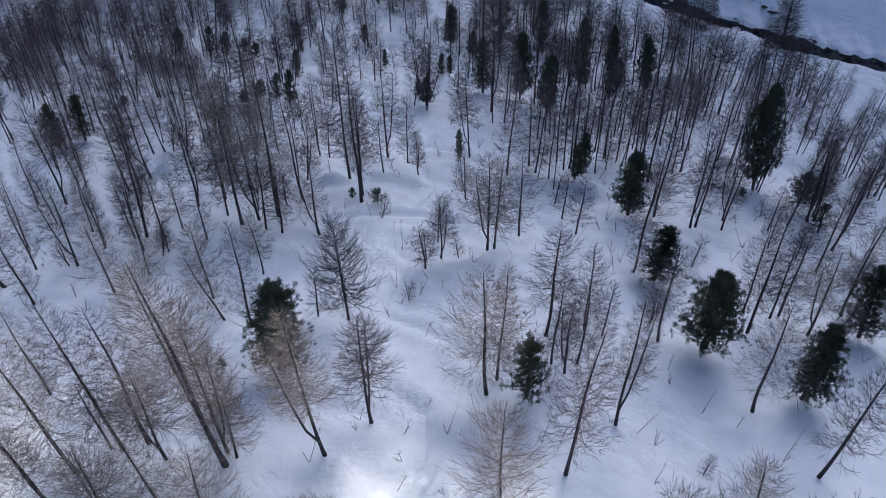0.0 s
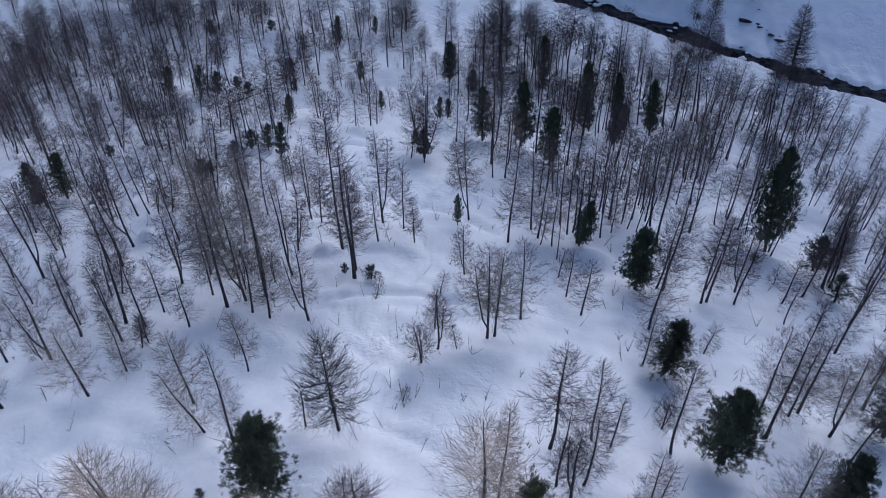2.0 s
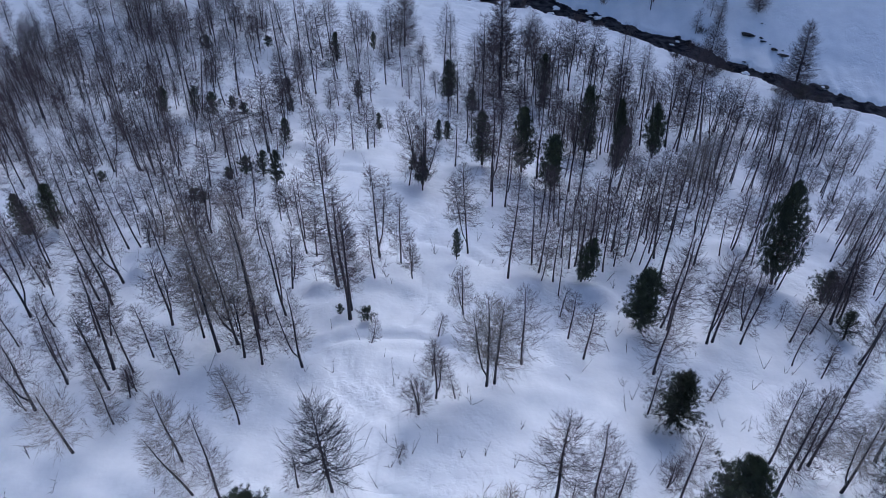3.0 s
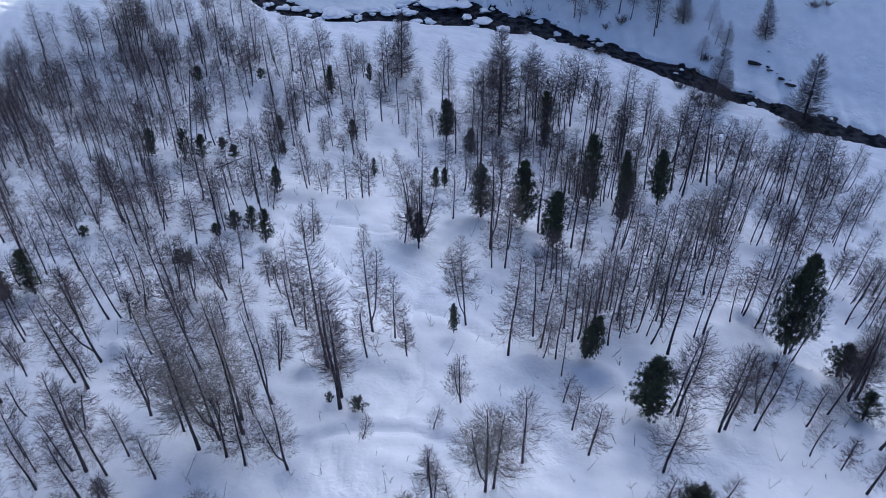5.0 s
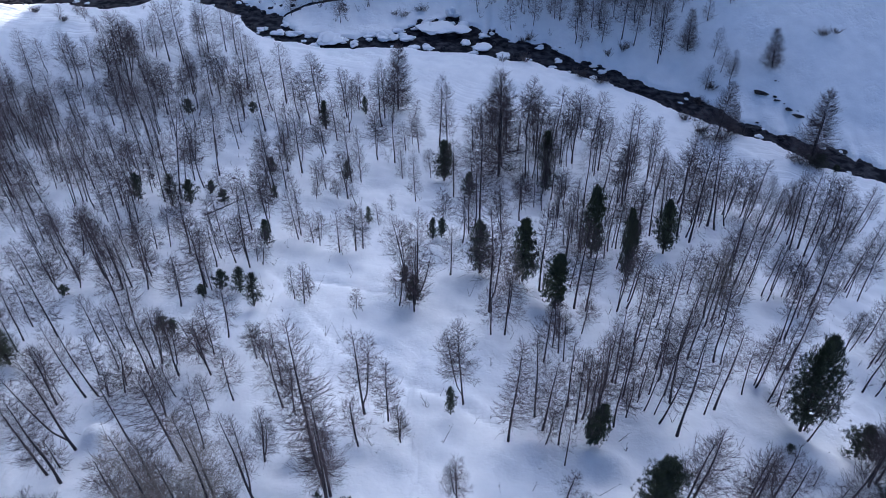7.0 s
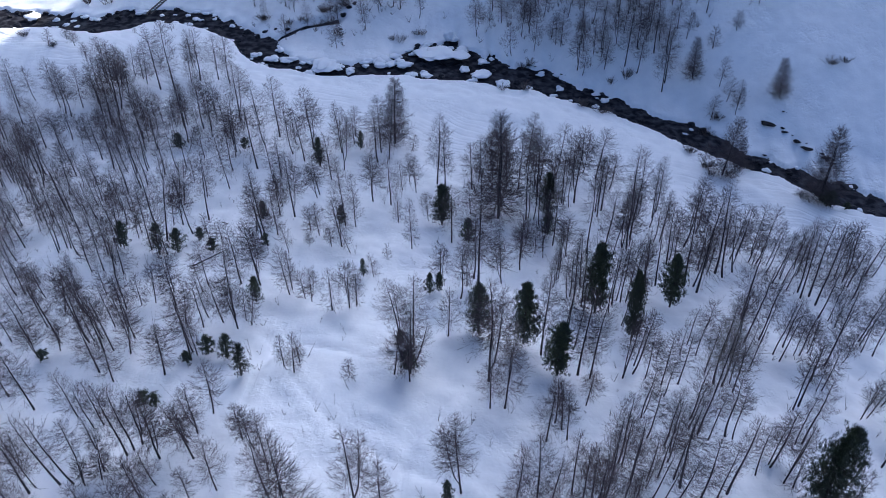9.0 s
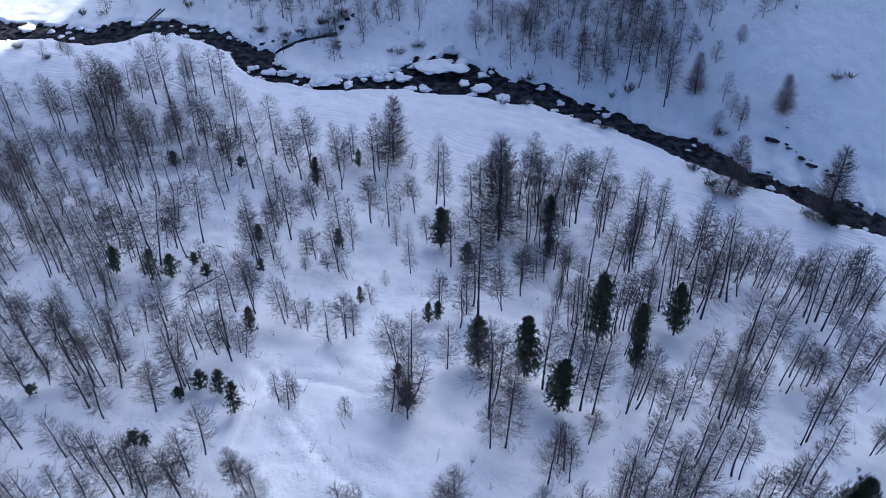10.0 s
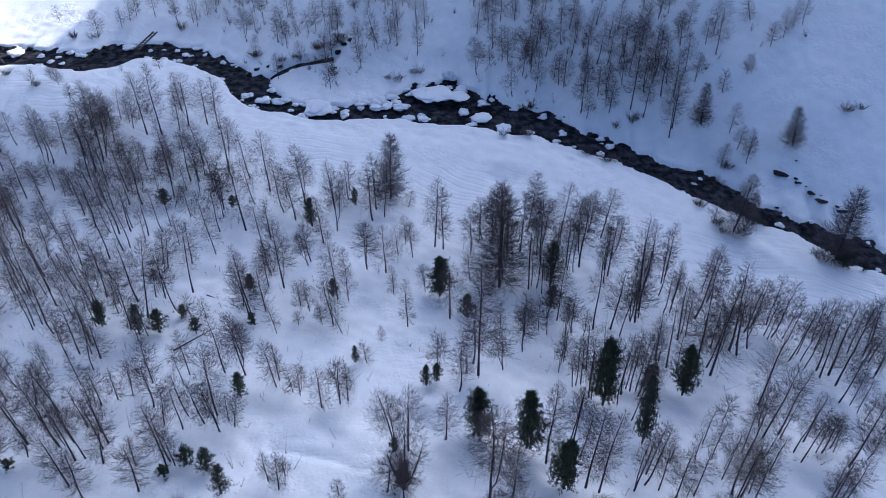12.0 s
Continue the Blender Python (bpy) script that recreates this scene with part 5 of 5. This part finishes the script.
def pine(tall, wide, tufts, seed):
    """A stone pine: a short trunk, upswept limbs and many tufts of needles with an uneven outline."""
    rnd = random.Random(seed)
    trunk, crown = Shape(), Shape()
    r0 = 0.02 * tall + 0.03
    trunk.tube([Vector((0.03 * tall * math.sin(3 * t), 0, tall * 0.96 * t - (0.3 if t == 0 else 0))) for t in (0, 0.2, 0.4, 0.6, 0.8, 1)], [r0 * (1 - 0.85 * t) for t in (0, 0.2, 0.4, 0.6, 0.8, 1)], 6)
    lumps = [(rnd.uniform(0, 6.28), rnd.uniform(0.15, 0.95), rnd.uniform(0.6, 1.3)) for _ in range(12)]
    limbs = max(8, tufts // 9)
    for i in range(limbs):
        t = 0.10 + 0.88 * (i + rnd.random()) / limbs
        turn = i * 2.4 + rnd.uniform(-0.4, 0.4)
        bulk = 1.12 * math.sin(math.pi * min(1, 0.2 + 0.8 * t) ** 0.8) ** 0.8 + 0.06
        for a, b, c in lumps:
            if abs((turn - a + math.pi) % (2 * math.pi) - math.pi) < 0.7 and abs(t - b) < 0.14:
                bulk *= c
        length = 0.5 * wide * bulk * rnd.uniform(0.7, 1.1) + 0.05
        out = Vector((math.cos(turn), math.sin(turn), 0))
        origin = Vector((0.03 * tall * math.sin(3 * t), 0, tall * 0.93 * t))
        tip = origin + out * length + Vector((0, 0, length * rnd.uniform(0.15, 0.6)))
        trunk.tube([origin, origin.lerp(tip, 0.6) - Vector((0, 0, 0.06 * length)), tip], [0.012 * tall ** 0.6, 0.008 * tall ** 0.6, 0.004], 3)
        for k in range(9):
            s = 0.12 + 0.92 * ((k + rnd.random()) / 9) ** 0.7
            spread = 0.15 * length + 0.06
            c = origin.lerp(tip, s) + Vector((rnd.uniform(-1, 1), rnd.uniform(-1, 1), rnd.uniform(-0.7, 0.7))) * spread
            aim = (out * 0.5 + Vector((rnd.uniform(-0.4, 0.4), rnd.uniform(-0.4, 0.4), 0.9))).normalized()
            size = (0.10 + 0.008 * tall) * rnd.uniform(0.7, 1.25)
            inner = s < 0.6
            for q in range(11 if inner else 24):
                e = (aim * (0.6 if inner else 1.0) + Vector((rnd.gauss(0, 1), rnd.gauss(0, 1), rnd.gauss(0, 1))).normalized()).normalized()
                o = c + 0.5 * size * Vector((rnd.gauss(0, 1), rnd.gauss(0, 1), rnd.gauss(0, 1)))
                if inner:
                    crown.sliver(o - e * size * 0.6, o + e * size * 1.2, e.orthogonal().normalized() * size * 0.28)
                else:
                    crown.sliver(o - e * size * 0.15, o + e * size * 1.15, e.orthogonal().normalized() * size * 0.105)
    return trunk.mesh("pine_trunk", PINE_BARK, True), crown.mesh("pine_crown", NEEDLE)


# x, y, height, crown width and lean of each pine
PINES = [
    [(5.7, 30.2, 6.0, 2.9, -3), (-11.5, 32.5, 8.7, 4.0, 8), (-15.5, 32.5, 1.2, 0.4, 2), (26.7, 32.9, 8.5, 3.5, -1), (20.4, 37.4, 8.7, 4.3, -2), (36.4, 42.2, 8.9, 4.2, -11), (19.3, 47.4, 6.6, 4.1, 6), (-6.7, 58.6, 1.8, 1.3, 8), (-9.4, 59.6, 1.4, 0.6, 2), (19.7, 60.0, 8.3, 3.8, -6), (43.1, 63.1, 4.4, 2.8, -9), (15.1, 67.2, 6.5, 2.2, 14), (35.9, 68.6, 1.3, 0.9, -21), (43.4, 69.3, 5.2, 3.0, -5), (1.9, 70.1, 4.5, 1.1, -2), (38.7, 72.1, 15.5, 4.3, -10), (-49.5, 77.9, 6.9, 2.3, 7), (-49.7, 78.5, 2.3, 1.5, 14)],
    [(-46.2, 78.8, 7.1, 3.6, 10), (-30.6, 82.8, 2.6, 1.7, 16), (-29.3, 83.0, 1.8, 1.1, 9), (-21.1, 87.2, 5.6, 2.1, 10), (-2.4, 88.4, 4.6, 2.0, 3), (14.8, 89.0, 9.2, 3.2, -1), (-28.2, 89.9, 2.0, 1.2, 10), (-23.6, 90.5, 4.4, 2.1, 14), (-26.2, 91.6, 3.1, 2.7, 14), (-46.5, 92.0, 2.0, 1.1, 17), (-3.8, 93.3, 2.8, 1.0, 17), (11.4, 94.6, 10.9, 3.6, -3), (6.0, 96.2, 9.1, 3.9, -2), (25.3, 96.4, 13.2, 2.1, -9), (-22.8, 102.0, 4.8, 1.8, 7), (22.0, 103.0, 13.0, 3.7, -7), (-0.2, 104.7, 4.2, 1.4, 1)],
    [(1.0, 105.6, 3.7, 1.4, 1), (33.2, 105.9, 10.4, 3.0, -9), (28.6, 106.4, 5.4, 2.4, -1), (-9.6, 109.0, 3.5, 0.7, 2), (-40.2, 115.0, 6.3, 2.8, 14), (-37.6, 115.3, 4.8, 2.2, 15), (-32.5, 115.5, 2.5, 1.7, 6), (-24.9, 116.4, 2.6, 1.1, 13), (-46.4, 117.1, 5.6, 1.9, 15), (-35.2, 118.8, 2.3, 1.4, 8), (5.6, 120.1, 5.0, 2.4, -4), (18.2, 123.1, 4.7, 2.6, -1), (-14.4, 123.7, 4.0, 1.5, 4), (-26.9, 124.5, 3.7, 1.7, 9), (1.4, 124.8, 8.3, 3.6, -1), (18.9, 129.2, 9.6, 3.4, -3), (-20.7, 143.3, 6.5, 2.1, 6), (-34.9, 147.4, 2.5, 1.5, 4)],
    [(-14.0, 150.4, 4.4, 1.3, 5), (-49.0, 151.6, 3.7, 2.2, 15)],
]
PINES.append([(72.5, 140.5, 3.6, 3.4, 0), (75.9, 139.9, 1.6, 1.2, 0)])
PINE_SIZES = ((2.2, 1.3, 180), (4.5, 2.4, 480), (9.0, 4.2, 1450))
pines = [[pine(a, b, c, 40 + 7 * i + k) for k in range(3)] for i, (a, b, c) in enumerate(PINE_SIZES)]
for patch in PINES:
    for x, y, h, w, lean in patch:
        size = 0 if h < 3.2 else 1 if h < 6.5 else 2
        tall, wide, _ = PINE_SIZES[size]
        plant("stone_pine", pines[size][pick.randrange(3)], stand(x, y, 0.5 * lean, pick.uniform(0, 6.28), min(max((1.0, 0.96, 0.94)[size] * w / wide, 0.45), 1.2), h / tall),
              ("small dark green pine sapling poking out of snow", "young dark green stone pine among bare larches", "dense dark green stone pine in deep snow")[size], "pine tree",
              "stone pines in the forest")

# ---- willow shrubs by the stream ----


def shrub(seed):
    rnd = random.Random(seed)
    stems, twigs = Shape(), Shape()
    for i in range(22):
        turn, out = rnd.uniform(0, 6.28), rnd.uniform(0.1, 0.8)
        d = Vector((math.cos(turn) * out, math.sin(turn) * out, 1)).normalized()
        l = rnd.uniform(1.0, 2.4)
        o = Vector((math.cos(turn), math.sin(turn), 0)) * rnd.uniform(0, 0.6)
        pts = [o - Vector((0, 0, 0.2)), o + d * l * 0.5, o + d * l + Vector((0, 0, -0.1 * out))]
        stems.tube(pts, [0.014, 0.009, 0.003], 3)
        for k in range(38):
            s = rnd.uniform(0.2, 1)
            p = pts[0].lerp(pts[1], s * 2) if s < 0.5 else pts[1].lerp(pts[2], s * 2 - 1)
            e = (d + Vector((rnd.uniform(-0.9, 0.9), rnd.uniform(-0.9, 0.9), rnd.uniform(-0.3, 0.6)))).normalized()
            twigs.sliver(p, p + e * rnd.uniform(0.35, 0.8), e.orthogonal().normalized() * 0.008)
    return stems.mesh("shrub_stems", SHRUB), twigs.mesh("shrub_twigs", SHRUB)


SHRUBS = [(-25.8, 208.5, 4.2), (-23.4, 209.2, 4.2), (-22.4, 210.5, 2.8), (-28.3, 208.4, 2.8), (-27.8, 204.7, 8.4), (-34.6, 206.9, 5.2), (-9.0, 199.2, 3.0), (-4.4, 202.8, 3.0), (36.3, 168.8, 3.6), (51.7, 149.7, 2.7), (58.1, 164.6, 4.2), (54.6, 147.3, 4.4), (59.4, 151.0, 4.6),
          (71.7, 141.7, 6.9), (69.8, 143.3, 3.4), (83.4, 173.3, 4.5), (20.1, 176.9, 2.9), (31.8, 171.1, 4.8), (50.0, 155.9, 3.4), (14.6, 176.3, 1.9), (-100.7, 202.2, 3.2), (-92.1, 197.4, 2.2),
          (-44.1, 210.5, 3.6), (39.3, 180.7, 1.5), (42.3, 181.1, 2.6), (58.6, 167.9, 3.7), (-23.4, 199.9, 1.4), (-91.1, 221.6, 3.4), (-88.3, 221.9, 3.4), (-66.9, 225.5, 3.3), (21.3, 189.6, 2.1)]
bushes = [shrub(70 + k) for k in range(3)]
for x, y, w in SHRUBS:
    count = max(1, round(w / 1.4))
    for k in range(count):
        off = 0 if count == 1 else pick.uniform(-0.5, 0.5) * w
        plant("willow_shrub", bushes[pick.randrange(3)], stand(x + off, y + 0.3 * pick.uniform(-1, 1), 0, pick.uniform(0, 6.28), pick.uniform(0.8, 1.3), pick.uniform(0.5, 0.95)),
              "leafless brown willow shrub on the snowy stream bank", "shrub", "shrubs by the stream")

# ---- boulders ----


def stone_mesh(name, seed, material, flat, rough, low=None):
    rnd = random.Random(seed)
    bm = bmesh.new()
    bmesh.ops.create_icosphere(bm, subdivisions=3, radius=1)
    off = Vector((rnd.uniform(0, 90), rnd.uniform(0, 90), rnd.uniform(0, 90)))
    for v in bm.verts:
        n = noise.noise(v.co * 0.9 + off) * rough + noise.noise(v.co * 2.3 + off) * rough * 0.5 + noise.noise(v.co * 4.7 + off) * rough * 0.2
        v.co *= 1 + n
        if low is not None and v.co.z < low:
            v.co.z = low + (v.co.z - low) * 0.15
        v.co.z *= flat
    mesh = bpy.data.meshes.new(name)
    bm.to_mesh(mesh)
    bm.free()
    for p in mesh.polygons:
        p.use_smooth = low is not None
    mesh.materials.append(material)
    return mesh


STONES = [stone_mesh("stone", k, ROCK, 0.6, 0.5) for k in range(5)]
CUSHIONS = [stone_mesh("snow_cap", 20 + k, CAP, 0.5, 0.85, -0.05) for k in range(8)]


def boulder(x, y, w, cap=True, lift=0.0, flat=0.8):
    ob = new("boulder")
    near, far = banks(np.array([x]))
    wet = near[0] < y < far[0]
    z = float(water_level(x)) if wet else float(snow_height(np.array([x]), np.array([y]))[0])
    r = w / 2
    ob.matrix_basis = Matrix.Translation((x, y, z + lift)) @ Matrix.Rotation(pick.uniform(0, 6.28), 4, "Z")
    st = part("stone", STONES[pick.randrange(5)], ob, "wet dark stone")
    st.scale = (r * 0.9, r * pick.uniform(0.65, 0.9), r * (0.55 if cap else flat))
    if cap:
        c = part("snow_cap", CUSHIONS[pick.randrange(8)], ob, "rounded white snow cushion")
        c.scale = (r * 1.02, r * pick.uniform(0.7, 1.0), min(r * 0.75, 1.0))
        c.location = (0, 0, r * 0.34)
    tagged(ob, "dark boulder capped with a rounded snow cushion in the stream" if cap else "bare dark boulder at the snowy stream bank", "boulder", "boulders along the stream")


for x, y, w in [(-25.3, 186.3, 5.8), (-19.5, 184.6, 2.8), (-12.9, 187.7, 3.1), (-10.4, 188.3, 2.8), (-7.3, 187.8, 3.3), (-1.0, 192.6, 6.6), (2.9, 192.6, 7.4), (6.2, 196.0, 4.0), (11.1, 189.8, 3.4),
                (6.6, 186.0, 2.5), (10.2, 183.4, 4.0), (-38.0, 190.7, 3.5), (-41.8, 193.5, 1.6), (-43.3, 193.4, 1.9), (-37.4, 195.7, 2.2), (-77.4, 217.3, 2.9), (-104.2, 213.4, 4.1), (-97.7, 212.8, 1.7),
                (-93.2, 212.2, 1.3), (-87.2, 213.0, 1.6), (-71.7, 216.3, 1.3), (-62.2, 213.9, 1.6), (-16.1, 187.7, 1.8), (-2.8, 185.0, 1.5), (24.2, 186.0, 2.1), (27.7, 179.4, 2.0), (-22.1, 186.5, 2.3), (-34.3, 190.0, 1.9)]:
    boulder(x, y, w)
for x, y, w in [(69.1, 164.4, 3.2), (71.7, 161.9, 1.7), (73.9, 159.7, 2.0), (75.2, 157.8, 3.2), (78.2, 155.3, 2.2), (66.9, 157.5, 1.2), (80.8, 149.1, 4.6), (82.5, 147.1, 3.7), (72.2, 165.8, 0.8), (41.5, 171.5, 2.5),
                (44.6, 171.9, 1.5), (50.3, 168.7, 1.2), (-25.8, 204.6, 4.2), (-8.7, 191.9, 2.4), (38.3, 188.8, 1.3), (22.0, 190.2, 1.6), (29.1, 186.0, 1.0)]:
    boulder(x, y, 0.95 * w, False, -0.06 * w, 0.22)
    boulder(x + 0.9 * w * pick.uniform(0.7, 1), y - 0.5 * w, 0.4 * w, False, -0.03 * w, 0.22)
# an undercut bank behind the snowy shelf
for x, y, w in [(-42.7, 205.8, 2.0), (-40.0, 206.5, 1.7), (-37.0, 205.7, 1.7), (-33.1, 204.0, 1.7), (-30.5, 204.4, 2.0), (-27.8, 204.8, 1.7), (-25.2, 205.9, 2.3), (-22.9, 207.3, 2.3), (-21.6, 209.2, 2.0), (-20.4, 210.5, 1.7), (-4.4, 199.0, 1.6), (-2.4, 199.9, 1.6), (-0.4, 200.0, 1.4), (-6.3, 196.5, 1.6), (-7.5, 193.0, 1.9)]:
    boulder(x, y, w, False, -0.1 * w, 0.6)
for k in range(26):
    x = pick.uniform(-42, 16)
    near, far = banks(np.array([x]))
    boulder(x, float(far[0] - abs(pick.gauss(0, 2.0))) if k % 3 else float(near[0] + pick.uniform(0, 2)), pick.uniform(1.0, 3.2), True, -0.1)
for k in range(196):
    x = pick.uniform(-112, 84) if k < 140 else pick.uniform(-112, -40)
    near, far = banks(np.array([x]))
    y = (near[0] + pick.uniform(-0.2, 1.4)) if k % 3 == 0 else (far[0] - pick.uniform(-0.2, 1.6)) if k % 3 == 1 else pick.uniform(near[0], far[0])
    boulder(x, float(y), pick.uniform(0.6, 2.2), k % 5 in (1, 3), -0.1 if k % 5 in (1, 3) else 0.1)



def buried_boulder(x, y, w, h):
    ob = new("snow_capped_boulder")
    ob.matrix_basis = Matrix.Translation((x, y, float(snow_height(np.array([x]), np.array([y]))[0])))
    st = part("stone", STONES[2], ob, "dark stone foot")
    st.scale, st.location = (w * 0.5, w * 0.45, 0.35 * h), (0, 0, 0.1 * h)
    top = part("snow_cap", CUSHIONS[1], ob, "tall rounded snow cap")
    top.scale, top.location = (w * 0.5, w * 0.5, 0.95 * h), (0, 0, 0.35 * h)
    tagged(ob, "tall boulder buried under a thick rounded snow cap", "boulder")


buried_boulder(3.9, 201.1, 3.0, 3.6)

# ---- footbridge ----


def slab(name, size, material):
    bm = bmesh.new()
    bmesh.ops.create_cube(bm, size=1)
    for v in bm.verts:
        v.co = Vector((v.co.x * size[0], v.co.y * size[1], v.co.z * size[2]))
    bmesh.ops.bevel(bm, geom=bm.edges[:], offset=0.02, segments=1, affect="EDGES")
    mesh = bpy.data.meshes.new(name)
    bm.to_mesh(mesh)
    bm.free()
    mesh.materials.append(material)
    return mesh


def footbridge(ax, ay, bx, by, z):
    ob = new("footbridge")
    length = math.hypot(bx - ax, by - ay)
    ob.matrix_basis = Matrix.Translation(((ax + bx) / 2, (ay + by) / 2, z)) @ Matrix.Rotation(math.atan2(by - ay, bx - ax), 4, "Z")
    beam, board = slab("beam", (length, 0.24, 0.3), PLANK), slab("plank", (0.3, 1.2, 0.07), PLANK)
    for side in (-0.5, 0.5):
        part("beam", beam, ob).location = (0, side, 0)
    for k in range(int(length / 1.1)):
        part("plank", board, ob).location = (-length / 2 + 0.4 + k * 1.1, 0, 0.19)
    tagged(ob, "narrow dark weathered wooden footbridge across the stream", "footbridge")


footbridge(-73.2, 212.0, -71.8, 222.5, 1.1)

# ---- fallen trunks ----


def log(ax, ay, bx, by, r):
    s = Shape()
    length = math.hypot(bx - ax, by - ay)
    za, zb = (float(snow_height(np.array([p]), np.array([q]))[0]) for p, q in ((ax, ay), (bx, by)))
    a, b = Vector((ax, ay, za + 0.1)), Vector((bx, by, zb + 0.5))
    s.tube([a.lerp(b, t) for t in (0, 0.3, 0.6, 1)], [r, r * 0.9, r * 0.7, r * 0.3], 7)
    for k in range(7):
        p = a.lerp(b, 0.3 + 0.1 * k)
        s.spike(p, p + Vector((pick.uniform(-0.8, 0.8), pick.uniform(-0.8, 0.8), pick.uniform(0.2, 0.9))), 0.03)
    tagged(new("fallen_trunk", s.mesh("fallen_trunk", BARK)), "fallen dead larch trunk lying on snow", "log")


log(-33.4, 123.9, -27.8, 120.4, 0.09)
log(-34.2, 111.2, -29.7, 115.5, 0.1)
